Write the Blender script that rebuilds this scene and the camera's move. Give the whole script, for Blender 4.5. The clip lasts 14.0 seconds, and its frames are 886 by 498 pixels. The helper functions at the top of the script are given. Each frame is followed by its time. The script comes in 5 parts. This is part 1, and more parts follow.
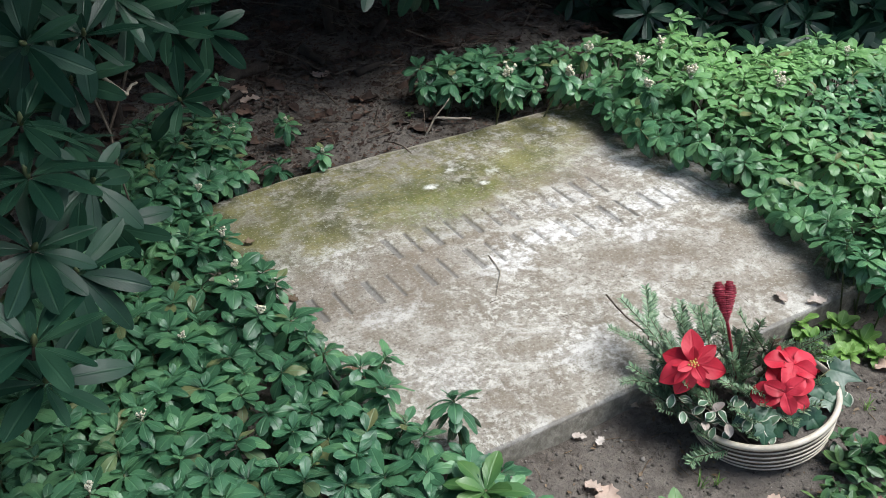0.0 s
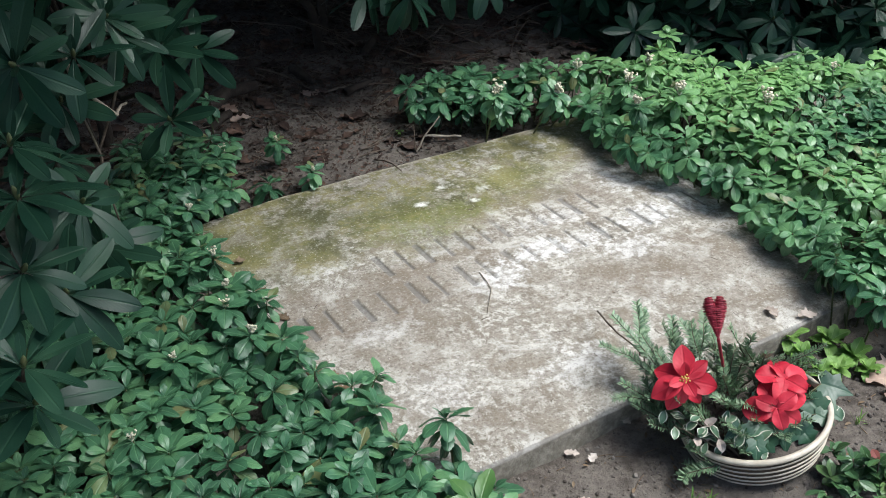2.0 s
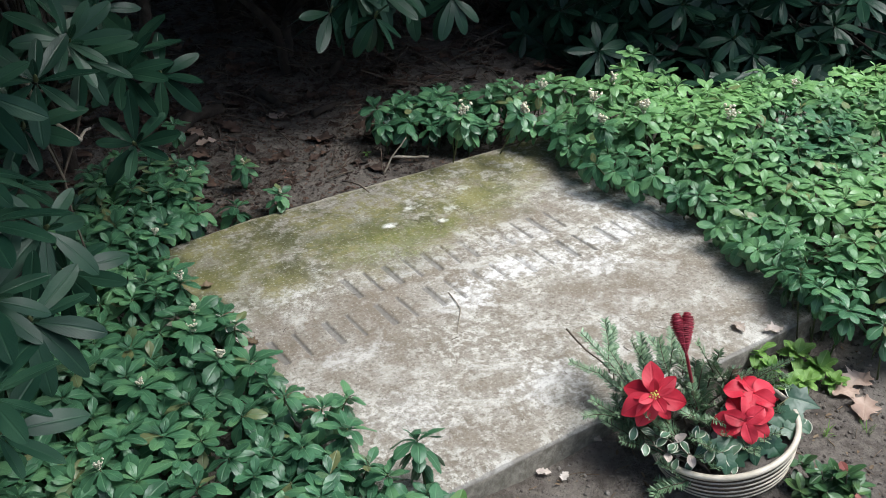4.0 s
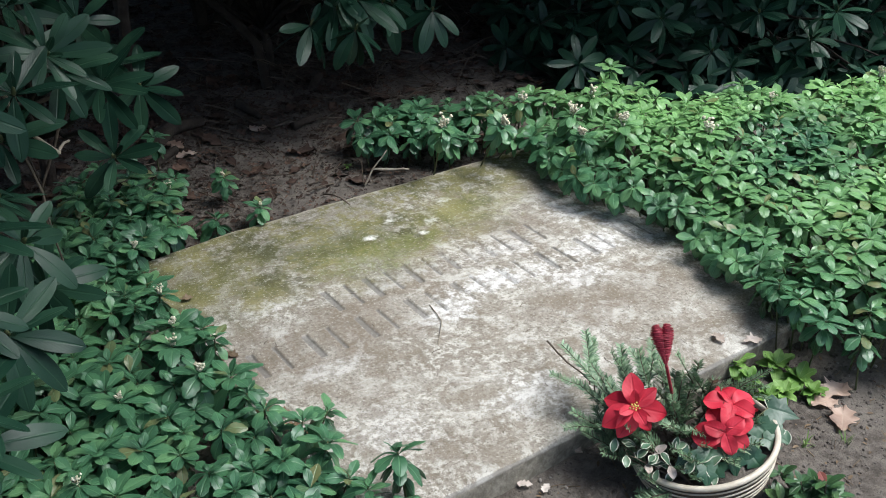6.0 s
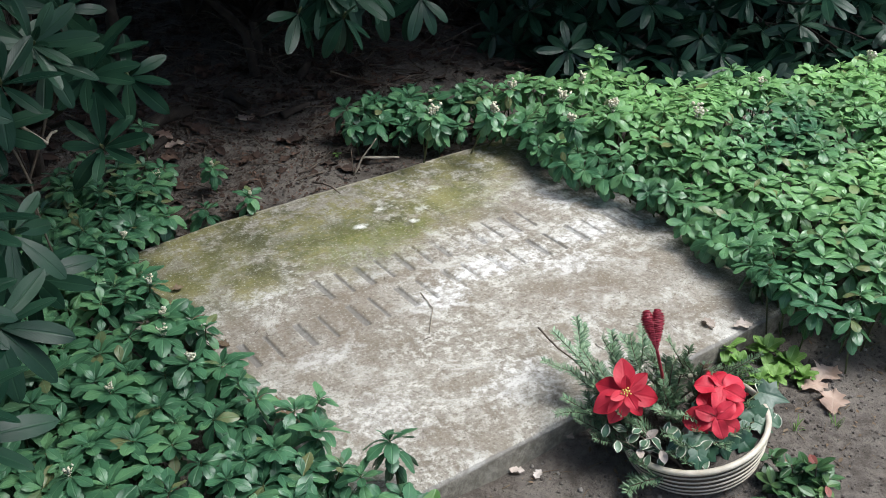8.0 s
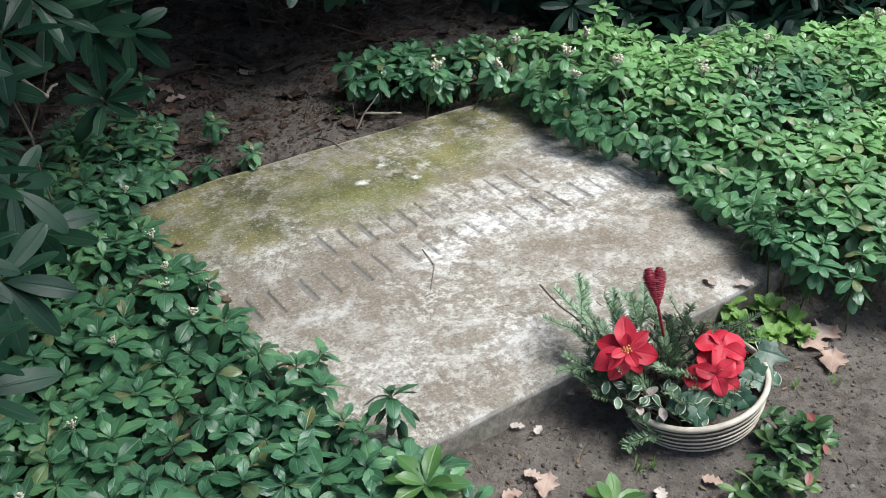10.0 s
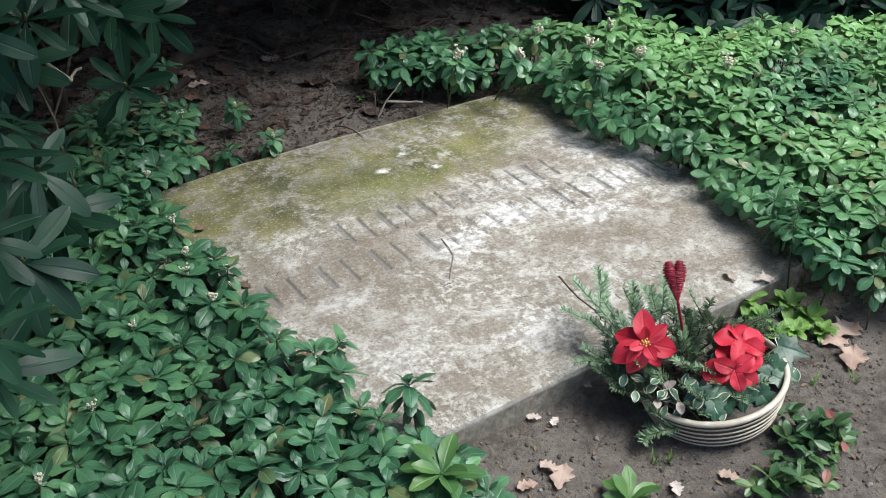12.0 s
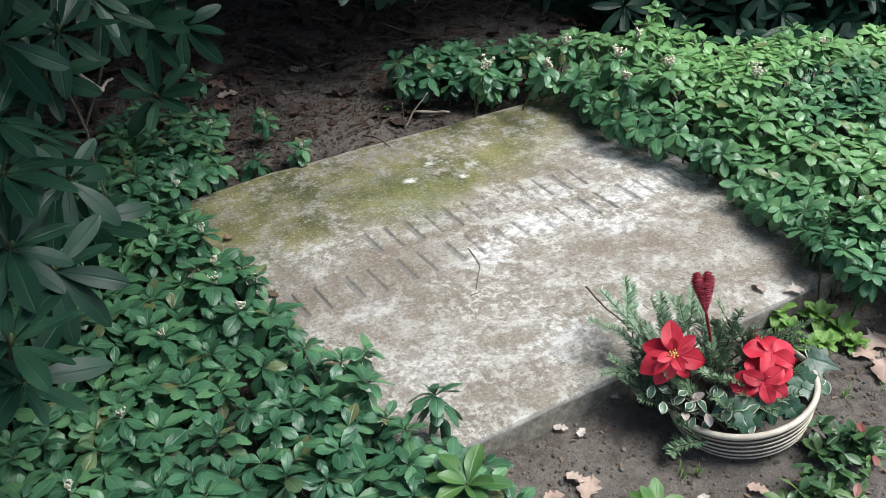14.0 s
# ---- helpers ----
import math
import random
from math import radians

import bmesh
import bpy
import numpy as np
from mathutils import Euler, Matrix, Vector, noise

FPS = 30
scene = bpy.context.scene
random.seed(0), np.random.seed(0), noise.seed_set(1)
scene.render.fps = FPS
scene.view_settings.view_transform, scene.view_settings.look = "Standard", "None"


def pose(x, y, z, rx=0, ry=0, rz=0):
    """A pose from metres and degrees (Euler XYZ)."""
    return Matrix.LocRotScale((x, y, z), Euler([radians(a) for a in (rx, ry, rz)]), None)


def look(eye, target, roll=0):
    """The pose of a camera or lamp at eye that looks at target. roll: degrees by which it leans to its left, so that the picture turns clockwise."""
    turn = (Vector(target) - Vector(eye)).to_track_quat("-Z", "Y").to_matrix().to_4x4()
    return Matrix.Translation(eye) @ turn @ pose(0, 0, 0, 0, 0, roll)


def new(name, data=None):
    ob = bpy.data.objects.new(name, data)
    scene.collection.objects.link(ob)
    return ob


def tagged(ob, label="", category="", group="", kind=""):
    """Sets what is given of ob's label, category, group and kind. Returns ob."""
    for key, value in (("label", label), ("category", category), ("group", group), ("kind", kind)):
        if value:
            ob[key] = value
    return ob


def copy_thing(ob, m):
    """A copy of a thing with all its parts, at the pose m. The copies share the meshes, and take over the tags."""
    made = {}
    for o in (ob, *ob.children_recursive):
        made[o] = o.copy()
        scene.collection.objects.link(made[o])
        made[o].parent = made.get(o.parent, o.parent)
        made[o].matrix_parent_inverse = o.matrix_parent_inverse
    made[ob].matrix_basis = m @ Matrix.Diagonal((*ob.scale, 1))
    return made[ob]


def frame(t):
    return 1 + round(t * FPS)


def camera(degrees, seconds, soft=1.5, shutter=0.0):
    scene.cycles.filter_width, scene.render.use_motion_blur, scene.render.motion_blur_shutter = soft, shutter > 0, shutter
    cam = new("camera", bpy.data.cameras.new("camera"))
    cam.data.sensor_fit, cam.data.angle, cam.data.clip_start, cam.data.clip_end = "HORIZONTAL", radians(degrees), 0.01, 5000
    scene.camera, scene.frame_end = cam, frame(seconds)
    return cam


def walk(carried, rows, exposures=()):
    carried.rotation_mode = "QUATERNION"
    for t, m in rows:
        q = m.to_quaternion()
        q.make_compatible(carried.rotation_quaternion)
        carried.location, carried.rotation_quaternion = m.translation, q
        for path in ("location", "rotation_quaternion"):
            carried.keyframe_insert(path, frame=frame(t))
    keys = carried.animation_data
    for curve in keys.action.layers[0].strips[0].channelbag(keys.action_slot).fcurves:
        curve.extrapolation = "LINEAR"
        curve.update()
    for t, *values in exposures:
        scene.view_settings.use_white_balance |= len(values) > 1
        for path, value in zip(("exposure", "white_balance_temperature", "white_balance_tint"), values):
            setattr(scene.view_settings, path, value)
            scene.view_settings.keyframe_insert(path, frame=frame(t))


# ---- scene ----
# ---- the camera and its walk ----
cam = camera(47.8, 14.0, soft=0.9)
WAY = [
    (0, -0.7861, -1.1482, 1.4557, 57.385, -0.890, -32.003), (0.5, -0.7860, -1.1484, 1.4562, 57.608, -0.838, -32.020),
    (1, -0.7856, -1.1486, 1.4566, 57.839, -0.776, -32.091), (1.5, -0.7853, -1.1490, 1.4571, 58.063, -0.771, -32.232),
    (2, -0.7851, -1.1497, 1.4577, 58.368, -0.763, -32.652), (2.5, -0.7845, -1.1504, 1.4581, 58.649, -0.767, -33.062),
    (3, -0.7839, -1.1509, 1.4581, 58.970, -0.769, -33.616), (5.5, -0.7815, -1.1534, 1.4596, 60.177, -1.201, -35.464),
    (6, -0.7815, -1.1538, 1.4597, 60.274, -1.263, -35.598), (6.5, -0.7816, -1.1544, 1.4593, 60.290, -1.149, -35.788),
    (7, -0.7812, -1.1551, 1.4584, 60.240, -1.074, -35.957), (7.5, -0.7804, -1.1552, 1.4575, 60.103, -1.031, -36.140),
    (8, -0.7798, -1.1549, 1.4566, 59.641, -1.078, -36.281), (8.5, -0.7797, -1.1547, 1.4560, 59.086, -1.143, -36.351),
    (11, -0.7823, -1.1500, 1.4548, 56.453, -1.515, -35.605), (11.5, -0.7825, -1.1500, 1.4550, 56.415, -1.656, -35.171),
    (12, -0.7830, -1.1498, 1.4546, 56.533, -1.629, -34.634), (12.5, -0.7836, -1.1496, 1.4545, 56.708, -1.542, -34.058),
    (13, -0.7838, -1.1494, 1.4549, 56.846, -1.232, -33.598), (13.5, -0.7836, -1.1494, 1.4553, 56.942, -1.020, -33.363),
    (14, -0.7832, -1.1496, 1.4555, 57.042, -0.954, -33.242),
]
walk(cam, [(t, pose(*where_and_turn)) for t, *where_and_turn in WAY], exposures=[(0.0, 0.80, 6120, 5.5), (14.0, 0.80, 6120, 5.5)])

# ---- sky, sun and exposure ----
SUN_ELEVATION, SUN_AZIMUTH = 64.0, 133.0   # degrees; azimuth clockwise from +y
world = bpy.data.worlds.new("sky")
scene.world = world
world.use_nodes = True
wn = world.node_tree
sky = wn.nodes.new("ShaderNodeTexSky")
sky.sky_type, sky.sun_disc = "NISHITA", False
sky.sun_elevation, sky.sun_rotation = radians(SUN_ELEVATION), radians(SUN_AZIMUTH)
sky.air_density, sky.dust_density, sky.ozone_density = 1.0, 3.0, 1.0
wn.links.new(sky.outputs[0], wn.nodes["Background"].inputs[0])
wn.nodes["Background"].inputs[1].default_value = 0.12
sun_data = bpy.data.lights.new("sun", "SUN")
sun_data.energy, sun_data.angle, sun_data.color = 2.4, radians(34), (1.0, 0.985, 0.955)
sun = new("sun", sun_data)
az, el = radians(SUN_AZIMUTH), radians(SUN_ELEVATION)
sun_way = Vector((math.sin(az) * math.cos(el), math.cos(az) * math.cos(el), math.sin(el)))
sun.matrix_world = look(sun_way * 30, (0, 0, 0))


# ---- materials ----
class Nodes:
    """Short hand for node trees."""

    def __init__(self, name, roughness=0.8, specular=0.5):
        self.mat = bpy.data.materials.new(name)
        self.mat.use_nodes = True
        self.tree = self.mat.node_tree
        self.bsdf = self.tree.nodes["Principled BSDF"]
        self.bsdf.inputs["Roughness"].default_value = roughness
        self.bsdf.inputs["Specular IOR Level"].default_value = specular
        self.coord = self.tree.nodes.new("ShaderNodeTexCoord")
        self.geo = self.tree.nodes.new("ShaderNodeNewGeometry")

    def put(self, value, socket):
        if hasattr(value, "is_output"):
            self.tree.links.new(value, socket)
        elif isinstance(value, tuple) and len(value) == 3 and socket.type == "RGBA":
            socket.default_value = (*value, 1)
        else:
            socket.default_value = value

    def noise(self, scale, detail=4.0, rough=0.55, where=None, distort=0.0):
        n = self.tree.nodes.new("ShaderNodeTexNoise")
        n.inputs["Scale"].default_value, n.inputs["Detail"].default_value = scale, detail
        n.inputs["Roughness"].default_value, n.inputs["Distortion"].default_value = rough, distort
        self.tree.links.new(where or self.coord.outputs["Object"], n.inputs["Vector"])
        return n.outputs["Fac"]

    def voronoi(self, scale, feature="F1", where=None):
        n = self.tree.nodes.new("ShaderNodeTexVoronoi")
        n.feature = feature
        n.inputs["Scale"].default_value = scale
        self.tree.links.new(where or self.coord.outputs["Object"], n.inputs["Vector"])
        return n.outputs["Distance"]

    def math(self, op, a, b=0.0, c=0.0, clamp=False):
        n = self.tree.nodes.new("ShaderNodeMath")
        n.operation, n.use_clamp = op, clamp
        self.put(a, n.inputs[0]), self.put(b, n.inputs[1]), self.put(c, n.inputs[2])
        return n.outputs[0]

    def step(self, value, low, high, to_low=0.0, to_high=1.0):
        n = self.tree.nodes.new("ShaderNodeMapRange")
        n.interpolation_type = "SMOOTHSTEP"
        self.put(value, n.inputs[0])
        for i, v in enumerate((low, high, to_low, to_high)):
            n.inputs[i + 1].default_value = v
        return n.outputs[0]

    def mix(self, fac, a, b, blend="MIX"):
        n = self.tree.nodes.new("ShaderNodeMix")
        n.data_type, n.blend_type = "RGBA", blend
        self.put(fac, n.inputs[0]), self.put(a, n.inputs[6]), self.put(b, n.inputs[7])
        return n.outputs[2]

    def split(self, vector):
        n = self.tree.nodes.new("ShaderNodeSeparateXYZ")
        self.tree.links.new(vector, n.inputs[0])
        return n.outputs

    def random(self):
        """One number for each object and each loose piece in it."""
        info = self.tree.nodes.new("ShaderNodeObjectInfo")
        return self.math("FRACT", self.math("ADD", info.outputs["Random"], self.geo.outputs["Random Per Island"]))

    def colour(self, value):
        self.put(value, self.bsdf.inputs["Base Color"])

    def rough(self, value):
        self.put(value, self.bsdf.inputs["Roughness"])

    def bump(self, height, distance, strength=1.0, below=None):
        n = self.tree.nodes.new("ShaderNodeBump")
        n.inputs["Strength"].default_value, n.inputs["Distance"].default_value = strength, distance
        self.tree.links.new(height, n.inputs["Height"])
        if below:
            self.tree.links.new(below, n.inputs["Normal"])
        self.tree.links.new(n.outputs[0], self.bsdf.inputs["Normal"])
        return n.outputs[0]


def leaf_material(name, dark, mid, pale, rib, roughness, vein=9.0, rib_width=0.05, lit_back=0.0, yellow=None, vein_show=0.06, shine=0.5):
    """A leaf with a midrib and side veins; uv: u across, v along."""
    k = Nodes(name, roughness, shine)
    u, v, _ = k.split(k.coord.outputs["UV"])
    r = k.random()
    plant = k.noise(11, 1, 0.5, k.geo.outputs["Position"])
    tone = k.math("ADD", k.math("MULTIPLY", r, 0.45), k.math("MULTIPLY", k.step(plant, 0.32, 0.68), 0.55))
    c = k.mix(k.step(tone, 0.1, 0.55), dark, mid)
    c = k.mix(k.step(tone, 0.50, 0.95), c, pale)
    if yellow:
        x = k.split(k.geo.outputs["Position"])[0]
        # leaf colour rises in brightness towards +x: stronger light painted in, with younger growth
        young_and_lit = k.math("MULTIPLY", k.step(k.noise(2.6, 3, 0.5, k.geo.outputs["Position"]), 0.22, 0.56), k.step(x, 1.0, 1.75, 0.06, 0.95))
        c = k.mix(young_and_lit, c, yellow)
        c = k.mix(k.step(k.math("FRACT", k.math("MULTIPLY", r, 7.3)), 0.93, 1.0, 0, 0.8), c, (0.21, 0.19, 0.075))
    c = k.mix(k.step(k.noise(45, 3), 0.45, 0.75, 0.0, 0.45), c, mid)
    off = k.math("ABSOLUTE", k.math("SUBTRACT", u, 0.5))
    side = k.math("SINE", k.math("MULTIPLY", k.math("SUBTRACT", v, k.math("MULTIPLY", off, 0.7)), vein * 6.283))
    veins = k.step(side, 0.7, 1.0, 0, vein_show)
    c = k.mix(veins, c, rib)
    c = k.mix(k.step(off, 0.0, rib_width, 0.42, 0.0), c, rib)
    k.colour(c)
    k.rough(k.step(k.noise(60, 2), 0.3, 0.8, roughness - 0.06, roughness + 0.18))
    b = k.bump(k.math("ADD", k.step(off, 0.0, 0.09), k.math("MULTIPLY", side, 0.35 / vein)), 0.0012, 0.5)
    if lit_back:
        back = k.tree.nodes.new("ShaderNodeBsdfTranslucent")
        k.put(c, back.inputs[0])
        m = k.tree.nodes.new("ShaderNodeMixShader")
        m.inputs[0].default_value = lit_back
        k.tree.links.new(k.bsdf.outputs[0], m.inputs[1])
        k.tree.links.new(back.outputs[0], m.inputs[2])
        k.tree.links.new(m.outputs[0], k.tree.nodes["Material Output"].inputs[0])
    return k.mat


def mottled(name, a, b, scale, roughness=0.8, bump=0.002, fine=None, metal=0.0):
    """Two colours mixed in patches, with grain."""
    k = Nodes(name, roughness, 0.4)
    r = k.random()
    c = k.mix(k.step(k.noise(scale, 5), 0.3, 0.7), a, b)
    c = k.mix(k.math("MULTIPLY", r, 0.5), c, tuple(0.55 * x for x in a))
    k.colour(c)
    k.bsdf.inputs["Metallic"].default_value = metal
    k.bump(k.noise(fine or scale * 6, 4), bump)
    return k.mat


def stone_material():
    """A weathered slab: buff stone with grime, pale lichen and olive algae, each stain with a place of its own."""
    k = Nodes("weathered_stone", 0.85, 0.3)
    x, y, z = k.split(k.coord.outputs["Object"])
    big, mid, small, grain = k.noise(3.2, 6, 0.62), k.noise(11, 6, 0.65), k.noise(40, 5, 0.68), k.noise(120, 4, 0.75)
    ragged = k.math("ADD", k.math("MULTIPLY", mid, 0.5), k.math("MULTIPLY", small, 0.5))
    torn = k.step(ragged, 0.36, 0.64)
    broken = k.step(small, 0.36, 0.60, 0.30, 1.0)

    def stain(cx, cy, rx, ry, amount, rag=1.1):
        """How much of a ragged oval stain lies here."""
        dx = k.math("DIVIDE", k.math("SUBTRACT", x, cx), rx)
        dy = k.math("DIVIDE", k.math("SUBTRACT", y, cy), ry)
        d = k.math("SQRT", k.math("ADD", k.math("MULTIPLY", dx, dx), k.math("MULTIPLY", dy, dy)))
        return k.math("MULTIPLY", broken, k.step(k.math("ADD", d, k.math("MULTIPLY", k.math("SUBTRACT", torn, 0.5), -1.3 * rag)), 1.45, 0.25, 0.0, amount))

    base = k.mix(k.step(big, 0.34, 0.66), (0.275, 0.245, 0.205), (0.45, 0.42, 0.37))
    base = k.mix(k.step(mid, 0.40, 0.66, 0.0, 0.65), base, (0.195, 0.162, 0.125))
    base = k.mix(k.step(small, 0.46, 0.60, 0.0, 0.80), base, (0.62, 0.59, 0.535))
    base = k.mix(k.step(k.noise(85, 4, 0.75), 0.50, 0.64, 0.0, 0.75), base, (0.165, 0.140, 0.110))
    base = k.mix(k.step(k.noise(6.5, 5, 0.6), 0.46, 0.60, 0.0, 0.70), base, (0.205, 0.170, 0.128))
    base = k.mix(k.step(k.noise(8.5, 6, 0.68, None, 0.6), 0.52, 0.64, 0.0, 0.70), base, (0.60, 0.575, 0.53))
    # brown grime
    for spot in ((0.26, 0.60, 0.20, 0.10, 0.75), (0.01, 0.58, 0.13, 0.10, 0.7), (0.13, 0.38, 0.10, 0.08, 0.45), (0.74, 0.39, 0.16, 0.07, 0.55), (0.95, 0.30, 0.22, 0.12, 0.45), (1.10, 0.16, 0.22, 0.12, 0.40), (0.92, 0.80, 0.10, 0.05, 0.65), (0.25, 0.09, 0.16, 0.06, 0.35), (0.36, 0.70, 0.20, 0.05, 0.4)):
        base = k.mix(stain(*spot), base, (0.195, 0.155, 0.115))
    base = k.mix(k.step(k.noise(23, 5, 0.72), 0.50, 0.66, 0.0, 0.50), base, (0.190, 0.160, 0.128))
    # pale lichen
    for spot in ((0.50, 0.54, 0.085, 0.045, 0.85), (0.64, 0.585, 0.095, 0.042, 0.85), (0.77, 0.575, 0.09, 0.042, 0.75), (0.88, 0.47, 0.09, 0.04, 0.65), (1.03, 0.58, 0.09, 0.05, 0.8), (1.11, 0.78, 0.07, 0.08, 0.75), (1.20, 0.62, 0.07, 0.13, 0.75), (0.14, 0.79, 0.06, 0.03, 0.7), (0.43, 0.155, 0.09, 0.055, 0.6), (0.12, 0.48, 0.08, 0.025, 0.5), (0.45, 0.73, 0.12, 0.03, 0.45), (0.80, 0.70, 0.10, 0.035, 0.55), (0.10, 0.22, 0.08, 0.08, 0.3)):
        base = k.mix(stain(*spot), base, (0.73, 0.71, 0.69))
    # olive algae on the far third, in ragged patches
    edge = k.math("ADD", y, k.math("MULTIPLY", k.math("SUBTRACT", big, 0.5), 0.45))
    edge = k.math("SUBTRACT", edge, k.step(x, 0.72, 1.32, 0.0, 0.34))
    patchy = k.math("ADD", k.math("MULTIPLY", k.noise(9, 6, 0.7), 0.7), k.math("MULTIPLY", small, 0.3))
    moss = k.math("MULTIPLY", k.step(edge, 0.68, 0.92), k.step(patchy, 0.45, 0.58, 0.97, 0.22))
    moss_colour = k.mix(k.step(k.noise(7, 5, 0.65), 0.35, 0.65), (0.072, 0.074, 0.028), (0.235, 0.215, 0.085))
    base = k.mix(moss, base, moss_colour)
    base = k.mix(stain(0.48, 0.88, 0.16, 0.09, 0.75), base, (0.135, 0.150, 0.030))
    base = k.mix(stain(0.40, 1.00, 0.20, 0.08, 0.55), base, (0.085, 0.092, 0.040))
    base = k.mix(stain(0.04, 0.98, 0.14, 0.12, 0.5), base, (0.130, 0.130, 0.045))
    base = k.mix(stain(0.85, 0.95, 0.16, 0.09, 0.5), base, (0.185, 0.185, 0.060))
    base = k.mix(stain(0.54, 1.14, 0.22, 0.05, 0.55), base, (0.30, 0.275, 0.25))
    for spot in ((0.515, 0.954, 0.020, 0.013, 0.95, 0.6), (0.625, 1.014, 0.024, 0.010, 0.75, 0.8), (0.658, 0.902, 0.014, 0.009, 0.85, 0.8), (0.72, 0.95, 0.03, 0.012, 0.5, 0.9), (0.22, 0.86, 0.02, 0.010, 0.6, 0.9), (0.83, 1.04, 0.02, 0.012, 0.5, 0.9)):
        base = k.mix(stain(*spot), base, (0.74, 0.73, 0.68))
    # grain
    base = k.mix(k.step(grain, 0.53, 0.68, 0, 0.58), base, (0.095, 0.082, 0.066))
    base = k.mix(k.step(grain, 0.45, 0.30, 0, 0.45), base, (0.78, 0.75, 0.70))
    speck = k.noise(240, 3, 0.7)
    base = k.mix(k.step(speck, 0.57, 0.70, 0, 0.30), base, (0.09, 0.078, 0.062))
    # the far arris, rubbed pale
    base = k.mix(k.math("MULTIPLY", k.step(y, 1.188, 1.204), k.step(mid, 0.38, 0.55, 0.2, 0.75)), base, (0.42, 0.385, 0.30))
    # dirt lodged in the cut strokes; a darker brown-grey on the sides of the slab
    base = k.mix(k.step(z, -0.0016, -0.0038, 0.0, 0.62), base, k.mix(mid, (0.11, 0.107, 0.102), (0.24, 0.23, 0.22)))
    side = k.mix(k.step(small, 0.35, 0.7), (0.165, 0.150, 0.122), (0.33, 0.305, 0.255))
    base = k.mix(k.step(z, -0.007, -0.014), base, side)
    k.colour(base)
    first = k.bump(small, 0.003, 0.7)
    k.bump(grain, 0.0018, 1.0, first)
    return k.mat


def soil_material():
    k = Nodes("garden_soil", 0.95, 0.2)
    big, mid, fine = k.noise(2.5, 5), k.noise(30, 6, 0.7), k.noise(160, 4, 0.7)
    c = k.mix(k.step(mid, 0.35, 0.65), (0.072, 0.060, 0.051), (0.165, 0.142, 0.122))
    c = k.mix(k.step(big, 0.45, 0.65, 0, 0.55), c, (0.205, 0.180, 0.158))
    c = k.mix(k.step(fine, 0.60, 0.78, 0, 0.7), c, (0.28, 0.25, 0.215))
    c = k.mix(k.step(fine, 0.42, 0.25, 0, 0.8), c, (0.016, 0.012, 0.010))
    k.colour(c)
    first = k.bump(mid, 0.012, 0.8)
    k.bump(fine, 0.004, 1.0, first)
    return k.mat


STONE, SOIL = stone_material(), soil_material()
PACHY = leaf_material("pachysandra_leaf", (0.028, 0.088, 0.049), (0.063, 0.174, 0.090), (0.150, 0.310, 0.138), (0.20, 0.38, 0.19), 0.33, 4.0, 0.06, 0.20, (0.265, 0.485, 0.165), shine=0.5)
PACHY_FRESH = leaf_material("fresh_green_leaf", (0.060, 0.15, 0.048), (0.095, 0.20, 0.058), (0.135, 0.24, 0.07), (0.19, 0.30, 0.11), 0.36, 5.0, 0.06, 0.16)
RHODO = leaf_material("rhododendron_leaf", (0.010, 0.036, 0.022), (0.017, 0.052, 0.030), (0.032, 0.080, 0.045), (0.055, 0.115, 0.062), 0.36, 11.0, 0.045, 0.03, vein_show=0.03, shine=0.26)
PRIMROSE = leaf_material("primrose_leaf", (0.105, 0.22, 0.042), (0.16, 0.30, 0.06), (0.22, 0.37, 0.09), (0.34, 0.46, 0.18), 0.5, 6.0, 0.07, 0.15)
IVY = leaf_material("ivy_leaf", (0.018, 0.060, 0.034), (0.030, 0.085, 0.045), (0.045, 0.105, 0.055), (0.13, 0.20, 0.12), 0.36, 4.0, 0.03, 0.05)
GAULTHERIA = leaf_material("evergreen_shrub_leaf", (0.035, 0.085, 0.035), (0.060, 0.135, 0.05), (0.12, 0.20, 0.06), (0.17, 0.24, 0.10), 0.33, 5.0, 0.05, 0.08)
RED_LEAF = leaf_material("reddish_leaf", (0.16, 0.045, 0.035), (0.26, 0.085, 0.07), (0.33, 0.14, 0.11), (0.40, 0.22, 0.18), 0.45, 5.0, 0.05, 0.1)
PETAL = leaf_material("red_fabric_petal", (0.40, 0.008, 0.026), (0.56, 0.016, 0.042), (0.68, 0.050, 0.080), (0.34, 0.006, 0.020), 0.55, 6.0, 0.05, 0.12)
WITHERED = leaf_material("withered_leaf", (0.10, 0.065, 0.035), (0.16, 0.105, 0.06), (0.22, 0.16, 0.10), (0.25, 0.19, 0.12), 0.7, 5.0, 0.05, 0.05)
DRY = leaf_material("dry_oak_leaf", (0.32, 0.215, 0.165), (0.44, 0.315, 0.25), (0.54, 0.42, 0.35), (0.50, 0.39, 0.31), 0.7, 5.0, 0.05, 0.1)
PALE_DRY = leaf_material("bleached_dry_leaf", (0.38, 0.31, 0.26), (0.50, 0.42, 0.37), (0.62, 0.55, 0.50), (0.66, 0.60, 0.54), 0.7, 4.0, 0.05, 0.1)
LITTER = leaf_material("leaf_litter", (0.030, 0.017, 0.012), (0.058, 0.033, 0.023), (0.160, 0.095, 0.066), (0.12, 0.08, 0.06), 0.85, 5.0, 0.05, 0.0)
TWIG = mottled("dry_twig", (0.085, 0.062, 0.045), (0.19, 0.15, 0.115), 40, 0.85, 0.001)
PALE_TWIG = mottled("bleached_stalk", (0.30, 0.25, 0.19), (0.46, 0.40, 0.32), 60, 0.8, 0.0006)
